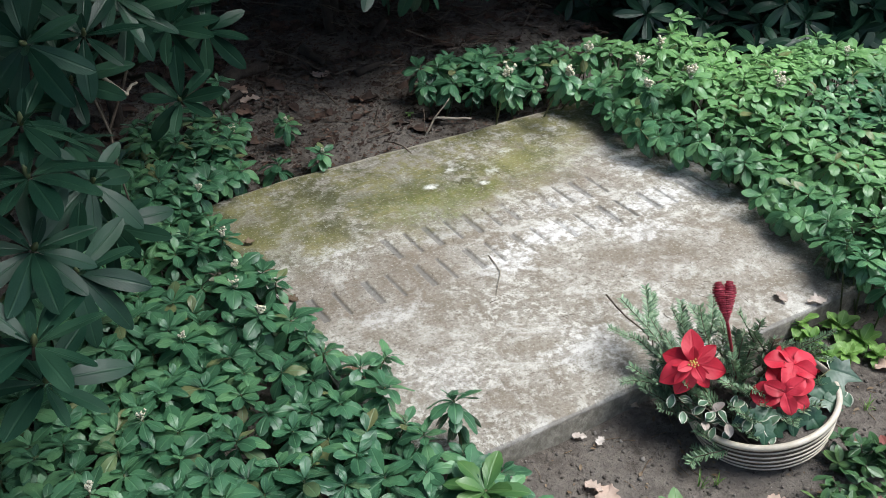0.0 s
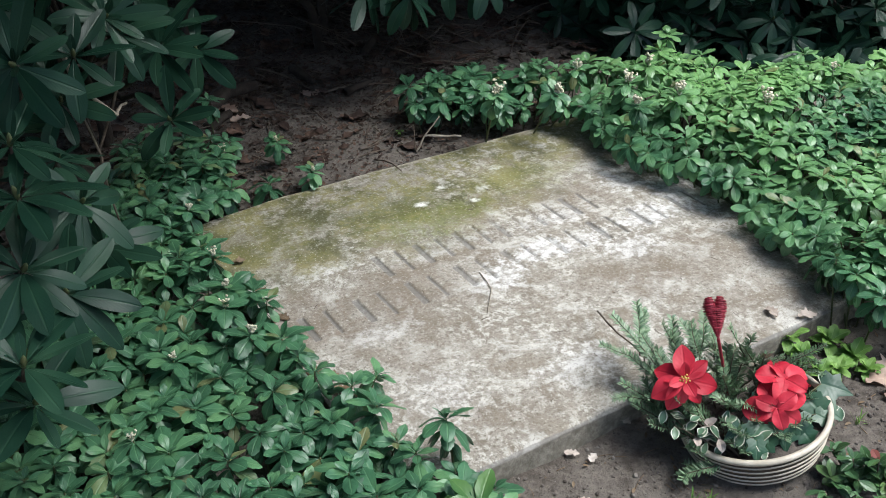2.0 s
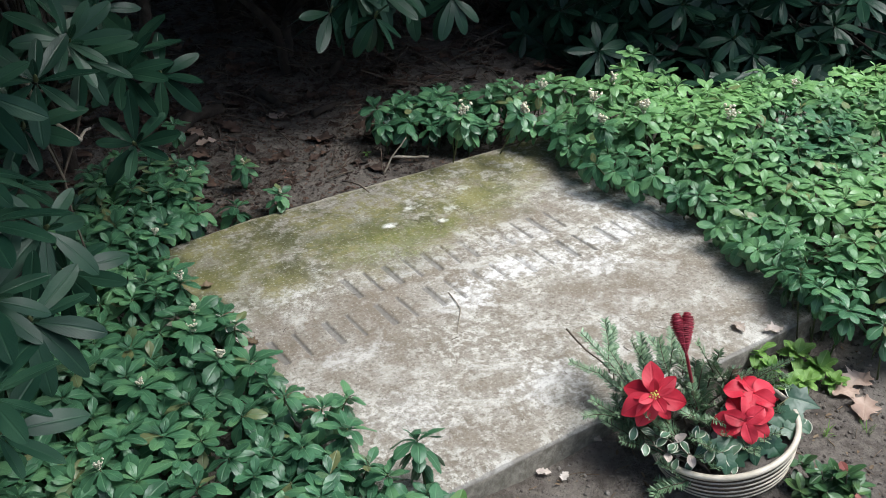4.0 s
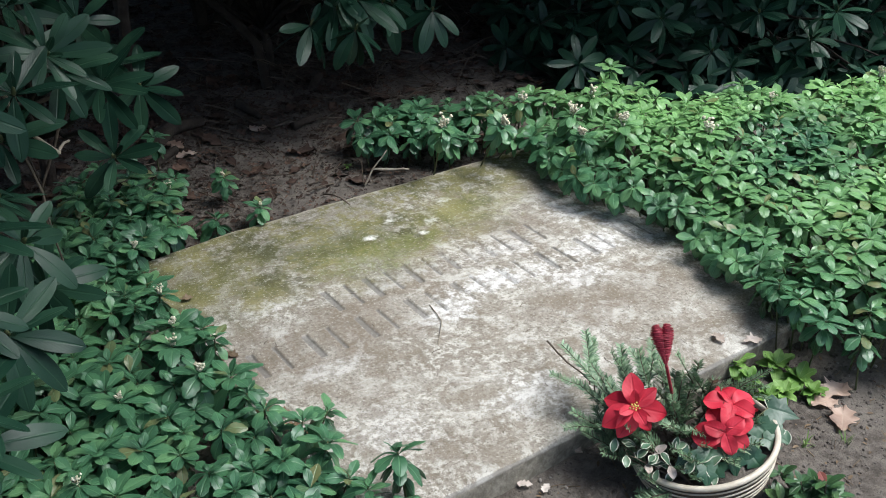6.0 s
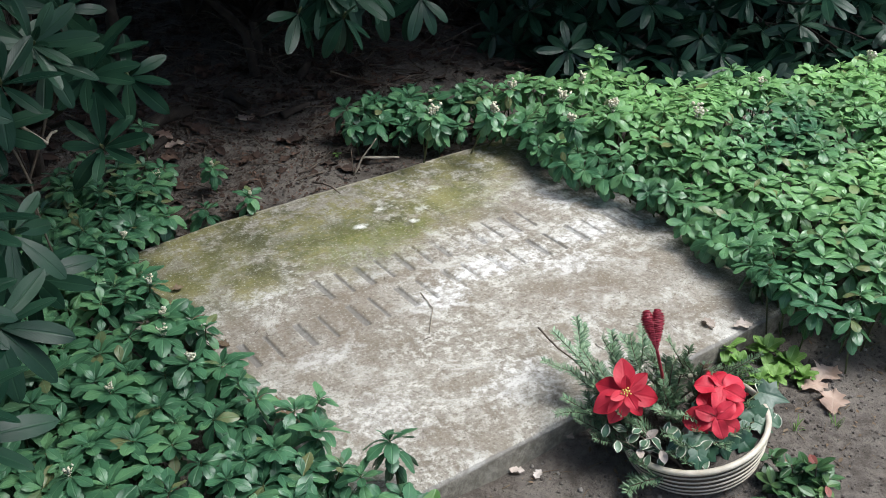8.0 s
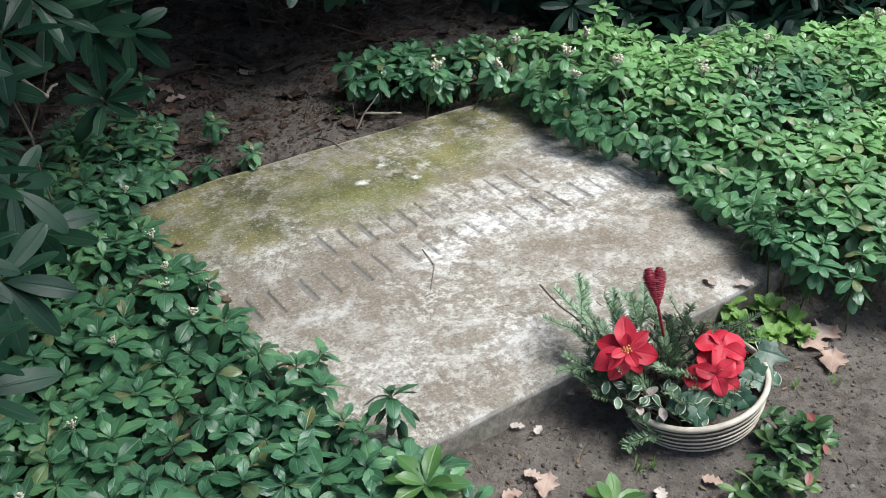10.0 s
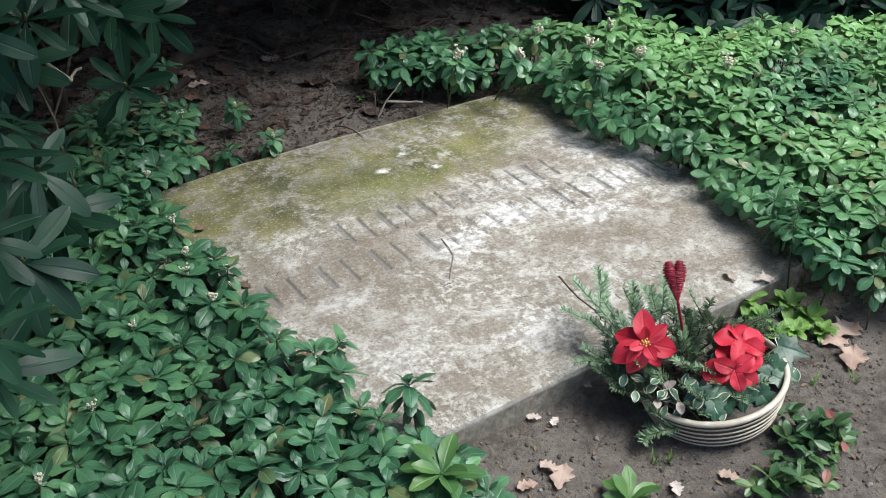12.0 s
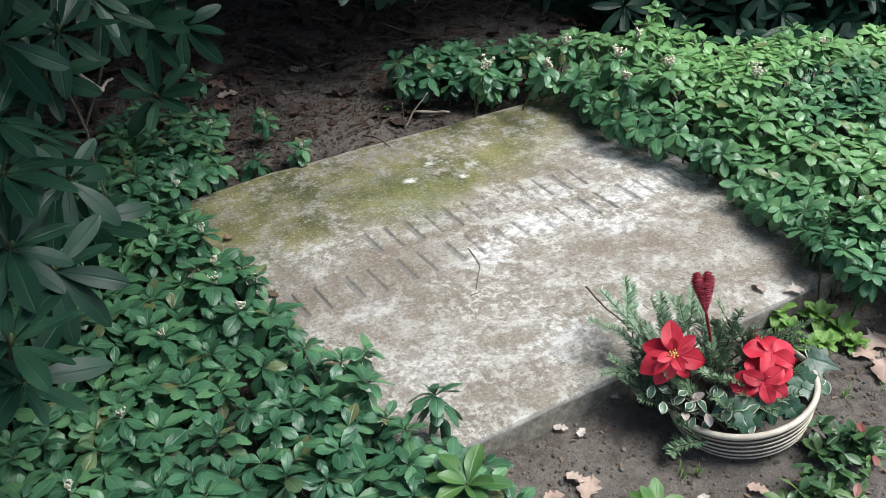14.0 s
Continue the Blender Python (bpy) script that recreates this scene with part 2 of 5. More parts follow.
BARK = mottled("shrub_bark", (0.038, 0.029, 0.023), (0.085, 0.066, 0.052), 22, 0.9, 0.004)
STEM = mottled("green_stem", (0.075, 0.11, 0.040), (0.13, 0.12, 0.06), 50, 0.6, 0.0006)
BUD = mottled("flower_bud", (0.60, 0.54, 0.38), (0.86, 0.82, 0.68), 120, 0.6, 0.0006)
CRUMB = mottled("soil_crumb", (0.085, 0.070, 0.060), (0.20, 0.172, 0.150), 60, 0.95, 0.002)
PEBBLE = mottled("pebble", (0.16, 0.14, 0.12), (0.34, 0.31, 0.28), 40, 0.8, 0.001)
GLAZE_DARK = mottled("dark_brown_glaze", (0.060, 0.046, 0.036), (0.105, 0.084, 0.066), 30, 0.38, 0.0008)
GLAZE_PALE = mottled("cream_glaze", (0.50, 0.44, 0.35), (0.66, 0.59, 0.49), 35, 0.40, 0.0008)
WIRE = mottled("red_wound_wire", (0.24, 0.014, 0.030), (0.42, 0.045, 0.075), 90, 0.45, 0.0006)
RED_PLASTIC = mottled("red_plastic", (0.50, 0.012, 0.010), (0.62, 0.020, 0.016), 40, 0.35, 0.0003)
YELLOW = mottled("yellow_stamen", (0.62, 0.50, 0.10), (0.75, 0.66, 0.25), 90, 0.6, 0.0005)


def needle_material():
    k = Nodes("fir_needle", 0.42, 0.5)
    r = k.random()
    c = k.mix(r, (0.070, 0.140, 0.074), (0.235, 0.345, 0.190))
    c = k.mix(k.step(k.math("FRACT", k.math("MULTIPLY", r, 5.7)), 0.8, 1.0, 0, 0.6), c, (0.24, 0.30, 0.20))
    k.colour(c)
    return k.mat


def variegated_material():
    """Green leaves with an uneven cream margin."""
    k = Nodes("variegated_leaf", 0.38, 0.5)
    u, v, _ = k.split(k.coord.outputs["UV"])
    off = k.math("MULTIPLY", k.math("ABSOLUTE", k.math("SUBTRACT", u, 0.5)), 2.0)
    rim = k.step(k.math("ADD", off, k.math("MULTIPLY", k.math("SUBTRACT", k.noise(90, 3), 0.5), 0.5)), 0.70, 0.86)
    c = k.mix(k.random(), (0.055, 0.125, 0.070), (0.12, 0.19, 0.115))
    k.colour(k.mix(rim, c, (0.62, 0.60, 0.50)))
    return k.mat


NEEDLE, VARIEGATED = needle_material(), variegated_material()


# ---- building helpers ----
UP = Vector((0, 0, 1))
SLAB_TOP = 0.08
OPEN_SIDE = Vector((-0.8, -1.15, 1.2))     # towards the open path, from where the light comes
SLAB = (-0.10, 0.0, 1.28, 1.212)      # x and y of the slab's corners


def mesh_of(name, verts, faces, material, uv=None, smooth=True):
    me = bpy.data.meshes.new(name)
    me.from_pydata([tuple(v) for v in verts], [], faces)
    for m in material if isinstance(material, (list, tuple)) else [material]:
        me.materials.append(m)
    if uv is not None:
        layer = me.uv_layers.new(name="uv")
        at = np.empty(len(me.loops), dtype=np.int32)
        me.loops.foreach_get("vertex_index", at)
        layer.data.foreach_set("uv", np.asarray(uv, dtype=np.float32)[at].ravel())
    if smooth:
        me.polygons.foreach_set("use_smooth", np.ones(len(me.polygons), dtype=bool))
    me.update()
    return me


def part(name, me, parent=None, m=None, label="", kind=""):
    ob = new(name, me)
    if parent is not None:
        ob.parent = parent
    if m is not None:
        ob.matrix_basis = m
    return tagged(ob, label=label, kind=kind)


def thing(name, m, label, category, group="", kind=""):
    ob = new(name)
    ob.empty_display_size = 0.03
    ob.matrix_basis = m
    return tagged(ob, label, category, group, kind)


def axis_pose(place, up, spin=0.0, scale=1.0):
    """A pose whose z axis runs along up."""
    turn = Vector(up).to_track_quat("Z", "Y").to_matrix().to_4x4()
    return Matrix.Translation(place) @ turn @ Matrix.Rotation(spin, 4, "Z") @ Matrix.Scale(scale, 4)


class Joined:
    """Collects shapes, moved, into one mesh."""

    def __init__(self):
        self.verts, self.loops, self.sizes, self.uv, self.count = [], [], [], [], 0
        self.known = {}

    def add(self, shape, m=None):
        verts, faces, uv = shape
        if id(shape) not in self.known:
            self.known[id(shape)] = (shape, np.array([tuple(v) for v in verts], dtype=np.float64), np.array([i for f in faces for i in f], dtype=np.int32),
                                     np.array([len(f) for f in faces], dtype=np.int32), np.zeros((len(verts), 2)) if uv is None else np.array(uv))
        _, v, loops, sizes, flat = self.known[id(shape)]
        if m is not None:
            a = np.array(m)
            v = v @ a[:3, :3].T + a[:3, 3]
        self.verts.append(v)
        self.loops.append(loops + self.count)
        self.sizes.append(sizes)
        self.uv.append(flat)
        self.count += len(v)

    def mesh(self, name, material, smooth=True):
        verts, loops, sizes, uv = (np.concatenate(x) for x in (self.verts, self.loops, self.sizes, self.uv))
        me = bpy.data.meshes.new(name)
        me.vertices.add(len(verts)), me.loops.add(len(loops)), me.polygons.add(len(sizes))
        me.vertices.foreach_set("co", verts.astype(np.float32).ravel())
        me.loops.foreach_set("vertex_index", loops)
        me.polygons.foreach_set("loop_start", (np.cumsum(sizes) - sizes).astype(np.int32))
        me.polygons.foreach_set("use_smooth", np.full(len(sizes), smooth))
        me.materials.append(material)
        me.uv_layers.new(name="uv").data.foreach_set("uv", uv.astype(np.float32)[loops].ravel())
        me.update(calc_edges=True)
        me.validate()
        return me


def leaf_shape(length, width, rows=8, peak=1.5, blunt=0.8, curl=0.25, fold=0.25, teeth=0.0, wave=0.0, side=(-1, -0.5, 0, 0.5, 1), twist=0.0):
    """A leaf along +y from the origin, its face up."""
    verts, uv, faces = [], [], []
    n = len(side)
    for i in range(rows + 1):
        s = 1 - (1 - i / rows) ** 1.35
        w = width / 2 * max(0.045, math.sin(math.pi * min(1, s * 0.97 + 0.015) ** peak) ** blunt)
        if i == rows:
            w = width * 0.03
        if teeth and 0.45 < s < 0.98:
            w *= 1 + teeth * (1 if i % 2 else -1)
        for u in side:
            x = u * w
            z = abs(u) * w * fold - curl * length * s * s + wave * width * math.sin(s * 9 + u * 2) * abs(u)
            z += twist * x * s
            verts.append((x, length * s, z))
            uv.append((0.5 + u / 2, s))
    for i in range(rows):
        for j in range(n - 1):
            a = i * n + j
            faces.append((a, a + 1, a + n + 1, a + n))
    return verts, faces, uv


def tube_shape(points, radii, sides=6, cap=True):
    """A round tapered tube along the points."""
    pts = [Vector(p) for p in points]
    verts, uv, faces = [], [], []
    for i, p in enumerate(pts):
        way = (pts[min(i + 1, len(pts) - 1)] - pts[max(i - 1, 0)]).normalized()
        x = way.orthogonal().normalized() if i == 0 else (x - way * x.dot(way)).normalized()
        y = way.cross(x)
        r = radii[i] if isinstance(radii, (list, tuple)) else radii
        for k in range(sides):
            a = 2 * math.pi * k / sides
            verts.append(p + x * (r * math.cos(a)) + y * (r * math.sin(a)))
            uv.append((k / sides, i / len(pts)))
    for i in range(len(pts) - 1):
        for k in range(sides):
            a, b = i * sides + k, i * sides + (k + 1) % sides
            faces.append((a, b, b + sides, a + sides))
    if cap:
        faces.append(tuple(range(sides))[::-1])
        faces.append(tuple(range((len(pts) - 1) * sides, len(pts) * sides)))
    return verts, faces, uv


def lathe_shape(profile, around=64):
    verts, uv, faces = [], [], []
    for r, z in profile:
        for k in range(around):
            a = 2 * math.pi * k / around
            verts.append((r * math.cos(a), r * math.sin(a), z))
            uv.append((k / around, z))
    for i in range(len(profile) - 1):
        for k in range(around):
            a, b = i * around + k, i * around + (k + 1) % around
            faces.append((a, b, b + around, a + around))
    return verts, faces, uv


def bend(a, b, sag=0.15, n=6, rng=random):
    """Points on an uneven bow from a to b."""
    a, b = Vector(a), Vector(b)
    size = (b - a).length
    off = Vector((rng.uniform(-1, 1), rng.uniform(-1, 1), rng.uniform(-0.3, 1))) * sag * size
    return [a.lerp(b, i / n) + off * math.sin(math.pi * i / n) + Vector((rng.uniform(-1, 1), rng.uniform(-1, 1), rng.uniform(-1, 1))) * size * 0.012 * (0 < i < n) for i in range(n + 1)]


def lump_shape(rng, size):
    """A small uneven clod."""
    f = (1 + 5 ** 0.5) / 2
    base = [(-1, f, 0), (1, f, 0), (-1, -f, 0), (1, -f, 0), (0, -1, f), (0, 1, f), (0, -1, -f), (0, 1, -f), (f, 0, -1), (f, 0, 1), (-f, 0, -1), (-f, 0, 1)]
    faces = [(0, 11, 5), (0, 5, 1), (0, 1, 7), (0, 7, 10), (0, 10, 11), (1, 5, 9), (5, 11, 4), (11, 10, 2), (10, 7, 6), (7, 1, 8), (3, 9, 4), (3, 4, 2), (3, 2, 6), (3, 6, 8), (3, 8, 9), (4, 9, 5), (2, 4, 11), (6, 2, 10), (8, 6, 7), (9, 8, 1)]
    sx, sy, sz = (size * rng.uniform(0.6, 1.2) / 2 for _ in range(3))
    return [(x * sx * rng.uniform(0.7, 1.2) / f, y * sy * rng.uniform(0.7, 1.2) / f, z * sz * 0.8 / f) for x, y, z in base], faces, None


def smooth_step(low, high, v):
    t = np.clip((v - low) / (high - low), 0, 1)
    return t * t * (3 - 2 * t)


WAVES = {}


def ripple(x, y, seed, scale, octaves=4):
    """Smooth noise about 0 from turned sine waves, for numbers or arrays."""
    key = (seed, scale, octaves)
    if key not in WAVES:
        rng = np.random.RandomState(seed)
        WAVES[key] = []
        for o in range(octaves):
            for _ in range(4):
                a, ph = rng.uniform(0, 2 * math.pi), rng.uniform(0, 2 * math.pi)
                k = scale * 2 ** o * rng.uniform(0.7, 1.3)
                WAVES[key].append((k * math.cos(a), k * math.sin(a), ph, 0.25 * 0.5 ** o))
    sine = math.sin if isinstance(x, float) else np.sin
    total = 0.0
    for kx, ky, ph, amp in WAVES[key]:
        total = total + amp * sine(kx * x + ky * y + ph)
    return total


# ---- the ground, one sheet to the horizon ----
def ground_height(x, y):
    z = 0.018 + 0.040 * smooth_step(0.6, 1.5, y) + 0.010 * smooth_step(1.2, 1.6, x)
    z = z + 0.012 * ripple(x, y, 3, 5.0) + 0.004 * ripple(x, y, 5, 40.0, 3)
    z = z + 0.022 * np.exp(-((x - 0.70) ** 2 + (y + 0.30) ** 2) / 0.012)
    near = smooth_step(0.10, 0.0, np.maximum(np.maximum(SLAB[0] - x, x - SLAB[2]), np.maximum(SLAB[1] - y, y - SLAB[3])))
    return z * (1 - near) + np.minimum(z, 0.020 + 0.045 * smooth_step(0.6, 1.3, y) + 0.004 * ripple(x, y, 5, 40.0, 3)) * near


def build_ground():
    def axis(low, high, step):
        inner = np.arange(low, high, step)
        grow = np.cumsum(step * 1.22 ** np.arange(1, 44))
        return np.concatenate([(low - grow)[::-1], inner, high + grow])
    xs, ys = axis(-1.1, 2.4, 0.011), axis(-1.0, 3.2, 0.011)
    gx, gy = np.meshgrid(xs, ys)
    gz = ground_height(gx, gy)
    n, m = len(xs), len(ys)
    i = np.arange(n * m).reshape(m, n)
    faces = np.stack([i[:-1, :-1], i[:-1, 1:], i[1:, 1:], i[1:, :-1]], axis=-1).reshape(-1, 4).tolist()
    me = mesh_of("ground", np.stack([gx, gy, gz], axis=-1).reshape(-1, 3), faces, SOIL)
    tagged(new("ground", me), "dark brown crumbly garden soil, bare in places", "soil", kind="structure")


build_ground()


# ---- the stone slab, with two rows of cut strokes ----
def build_slab():
    x0, y0, x1, y1 = SLAB
    step = 0.0025
    xs, ys = np.arange(x0, x1 + step / 2, step), np.arange(y0, y1 + step / 2, step)
    gx, gy = np.meshgrid(xs, ys)
    gz = 0.0009 * ripple(gx, gy, 11, 30.0, 5) + 0.0012 * ripple(gx, gy, 12, 6.0, 3)
    # each letter is no more than two plain upright bars
    cut = np.zeros_like(gx)
    for start, pitch, count, low in ((-0.045, 0.1455, 9, 0.535), (0.235, 0.122, 6, 0.682)):
        for k in range(count):
            left = start + pitch * k
            for bar, half in ((left + 0.026, 0.0095), (left + 0.088, 0.0055)):
                inside = np.minimum(half - np.abs(gx - bar), np.minimum(gy - low, low + 0.104 - gy))
                cut = np.maximum(cut, smooth_step(-0.0012, 0.0034, inside + 0.0009 * ripple(gx, gy, 21, 90.0, 3)))
    gz -= cut * np.clip(0.0044 + 0.0020 * ripple(gx, gy, 14, 14.0, 4), 0.0014, 0.006)
    rim = np.minimum(np.minimum(gx - x0, x1 - gx), np.minimum(gy - y0, y1 - gy))
    rim = rim + 0.003 * ripple(gx, gy, 15, 60.0, 4) - 0.002
    gz -= 0.006 * smooth_step(0.010, -0.002, rim) ** 1.5
    # the far left corner is worn round
    worn = np.hypot(gx - x0, (gy - y1) * 0.9)
    gy = gy - 0.030 * smooth_step(0.34, 0.0, worn) * smooth_step(0.75, 1.2, gy)
    n, m = len(xs), len(ys)
    top = np.stack([gx, gy, gz], axis=-1).reshape(-1, 3)
    i = np.arange(n * m).reshape(m, n)
    faces = np.stack([i[:-1, :-1], i[:-1, 1:], i[1:, 1:], i[1:, :-1]], axis=-1).reshape(-1, 4).tolist()
    ring = np.concatenate([i[0, :-1], i[:-1, -1], i[-1, :0:-1], i[:0:-1, 0]])
    rings, count = [ring], n * m
    verts = [top]
    middle = np.array([(x0 + x1) / 2, (y0 + y1) / 2, 0])
    for depth in (0.012, 0.035, 0.07, 0.13):
        low = top[ring].copy()
        low[:, 2] = -depth
        bulge = 0.0016 * ripple(low[:, 0] + low[:, 1], low[:, 2] * 3 + depth * 9, 31, 35.0, 4)
        away = low - middle
        away[:, 2] = 0
        low += away / np.linalg.norm(away, axis=1)[:, None] * bulge[:, None]
        verts.append(low)
        rings.append(np.arange(count, count + len(ring)))
        count += len(ring)
    for a, b in zip(rings, rings[1:]):
        a2, b2 = np.roll(a, -1), np.roll(b, -1)
        faces += np.stack([a, b, b2, a2], axis=-1).tolist()
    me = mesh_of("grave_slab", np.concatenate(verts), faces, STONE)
    ob = new("grave_slab", me)
    ob.location = (0, 0, SLAB_TOP)
    tagged(ob, "weathered mossy stone slab with two worn rows of cut letters", "gravestone")


build_slab()

# ---- pachysandra, the ground cover on both sides of the slab ----
rng = random.Random(7)


def toothed_leaf(width, curl, fold, roll, wave):
    """An obovate leaf along +y: a narrow base, widest beyond its middle, coarse teeth round the tip, its sides rolled down."""
    rows, side = 12, (-1, -0.5, 0, 0.5, 1)
    verts, uv, faces = [], [], []
    for i in range(rows + 1):
        s = i / rows
        w = width / 2 * (0.05 + 0.95 * math.sin(math.pi * min(1.0, s * 0.965 + 0.015) ** 1.38) ** 0.92)
        if i == rows:
            w = width * 0.035
        elif s > 0.48:
            w *= 1.07 if i % 2 else 0.93
        for u in side:
            x = u * w
            z = abs(x) * fold * (1.1 - s) - roll * w * u * u * s - curl * s * s + wave * width * math.sin(s * 8 + u * 2) * abs(u)
            verts.append((x, s * (1 - 0.18 * curl * s), z))
            uv.append((0.5 + u / 2, s))
    for i in range(rows):
        for j in range(4):
            a = i * 5 + j
            faces.append((a, a + 1, a + 6, a + 5))
    return verts, faces, uv


PACHY_LEAVES = [toothed_leaf(*v) for v in ((0.50, 0.22, 0.45, 0.25, 0.03), (0.56, 0.40, 0.35, 0.35, 0.05), (0.46, 0.12, 0.55, 0.15, 0.03), (0.54, 0.55, 0.40, 0.40, 0.05), (0.50, 0.32, 0.30, 0.30, -0.05))]
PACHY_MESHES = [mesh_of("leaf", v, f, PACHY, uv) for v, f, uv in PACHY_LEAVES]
STEM_LENGTH = 0.15


def pachysandra_plan(rng):
    """Where each leaf of one plant sits, about the top of its stem: (which leaf, pose)."""
    plan = []
    for count, low, high, l0, l1, drop in ((3, 40, 70, 0.022, 0.038, 0.0), (rng.choice((6, 7, 7, 8)), 2, 36, 0.044, 0.064, 0.004), (rng.choice((5, 6, 6)), -38, -4, 0.048, 0.064, 0.018), (4, -66, -30, 0.040, 0.056, 0.042)):
        start = rng.uniform(0, 6.28)
        for k in range(count):
            a = start + 6.283 * (k + rng.uniform(-0.22, 0.22)) / count
            e = radians(rng.uniform(low, high))
            s = rng.uniform(l0, l1)
            m = Matrix.Translation((0, 0, STEM_LENGTH - drop)) @ Matrix.Rotation(a, 4, "Z") @ Matrix.Rotation(e, 4, "X") @ Matrix.Rotation(rng.uniform(-0.3, 0.3), 4, "Y") @ Matrix.Translation((0, 0.003, 0)) @ Matrix.Scale(s, 4)
            plan.append((rng.randrange(5), m))
    return plan


def spike_shape(rng):
    """A loose cluster of short spikes with cream buds."""
    j = Joined()
    for k in range(5):
        a, lean = 1.26 * k + rng.uniform(-0.3, 0.3), rng.uniform(0.15, 0.75)
        way = Vector((math.sin(lean) * math.cos(a), math.sin(lean) * math.sin(a), math.cos(lean)))
        size = rng.uniform(0.018, 0.032)
        for i in range(9):
            s = (i + 2) / 10
            off = Vector((rng.uniform(-1, 1), rng.uniform(-1, 1), rng.uniform(-1, 1))) * 0.0040
            j.add(lump_shape(rng, rng.uniform(0.0050, 0.0082)), Matrix.Translation(way * (size * s) + off) @ Matrix.Rotation(rng.uniform(0, 6.28), 4, "X"))
    return j


SPIKES = [spike_shape(rng).mesh("flower_spike", BUD) for _ in range(3)]
PLANS = [pachysandra_plan(rng) for _ in range(9)]
STEMS = [tube_shape([(0, 0, -0.06), (rng.uniform(-0.004, 0.004), rng.uniform(-0.004, 0.004), 0.07), (0, 0, STEM_LENGTH)], [0.0028, 0.0025, 0.002], 5) for _ in range(3)]
STEM_MESHES = [mesh_of("stem", v, f, STEM, uv) for v, f, uv in STEMS]
PACHY_LABEL = "evergreen pachysandra with toothed leaves"


def pachysandra_first(i, flower):
    ob = thing("pachysandra_plant", Matrix.Identity(4), PACHY_LABEL + (" and a white flower spike" if flower else ""), "ground cover", "pachysandra beside the slab")
    part("stem", STEM_MESHES[i % 3], ob)
    for which, m in PLANS[i]:
        part("leaf", PACHY_MESHES[which], ob, m)
    if flower:
        part("flower_spike", SPIKES[i % 3], ob, Matrix.Translation((0, 0, STEM_LENGTH + 0.004)) @ Matrix.Scale(flower, 4), "small spike of cream buds")
    return ob


def inside(x, y, poly):
    hit = False
    for (xa, ya), (xb, yb) in zip(poly, poly[1:] + poly[:1]):
        if (ya > y) != (yb > y) and x < (xb - xa) * (y - ya) / (yb - ya) + xa:
            hit = not hit
    return hit


def scatter(rng, poly, gap, taken, tries):
    xs, ys = [p[0] for p in poly], [p[1] for p in poly]
    cells = {}
    for a, b, *_ in taken:
        cells.setdefault((math.floor(a / gap), math.floor(b / gap)), []).append((a, b))
    for _ in range(tries):
        x, y = rng.uniform(min(xs), max(xs)), rng.uniform(min(ys), max(ys))
        if not inside(x, y, poly):
            continue
        i, j = math.floor(x / gap), math.floor(y / gap)
        near = [p for u in (-1, 0, 1) for v in (-1, 0, 1) for p in cells.get((i + u, j + v), ())]
        if all((x - a) ** 2 + (y - b) ** 2 > gap * gap for a, b in near):
            taken.append((x, y))
            cells.setdefault((i, j), []).append((x, y))


LEFT_BED = [(-0.10, 1.66), (0.10, 1.62), (0.15, 1.46), (0.10, 1.30), (0.03, 1.17), (-0.11, 1.04), (-0.15, 0.86), (-0.12, 0.74), (-0.07, 0.63), (-0.13, 0.50), (-0.10, 0.38),
            (-0.05, 0.24), (-0.06, 0.16), (-0.03, 0.05), (0.03, -0.02), (0.055, -0.10), (0.01, -0.22), (-0.06, -0.34), (-0.75, -0.16), (-0.95, 0.3), (-0.8, 0.8), (-0.45, 1.0), (-0.30, 1.30)]
RIGHT_BED = [(0.72, 1.38), (0.86, 1.34), (1.00, 1.24), (1.15, 1.14), (1.13, 0.93), (1.12, 0.79), (1.17, 0.63), (1.20, 0.42), (1.15, 0.25), (1.12, 0.10),
             (1.08, -0.06), (1.08, -0.17), (1.20, -0.26), (1.50, -0.40), (2.0, -0.5), (2.7, -0.2), (3.0, 0.5), (2.64, 0.74), (2.26, 0.76), (2.07, 0.71), (2.05, 0.92), (1.84, 0.91), (1.72, 0.98), (1.69, 1.09), (1.52, 1.20), (1.42, 1.20), (1.28, 1.29), (1.20, 1.41), (1.05, 1.51), (0.90, 1.55), (0.76, 1.50)]
FLOWERS = [(1.174, 0.818, 0.288), (1.329, 0.810, 0.290), (1.507, 0.627, 0.290), (1.420, 1.045, 0.285), (1.209, 1.150, 0.280), (1.269, 0.968, 0.285), (1.886, 0.696, 0.290), (2.401, 0.637, 0.290),
           (0.888, 1.134, 0.270), (1.049, 1.046, 0.270), (-0.165, 0.70, 0.18), (-0.197, 0.631, 0.18), (-0.188, 0.507, 0.18), (-0.638, 0.187, 0.18), (-0.505, 0.316, 0.18),
           (-0.36, 0.506, 0.18), (-0.11, 1.088, 0.18), (-0.141, 0.842, 0.18), (0.272, 1.390, 0.16), (0.304, 1.220, 0.125), (0.108, 1.404, 0.16)]
SINGLE = [(0.014, 0.056, 0.19), (-0.017, 0.268, 0.16), (0.185, 1.262, 0.10), (1.629, 1.178, 0.31), (0.15, 1.60, 0.24)]


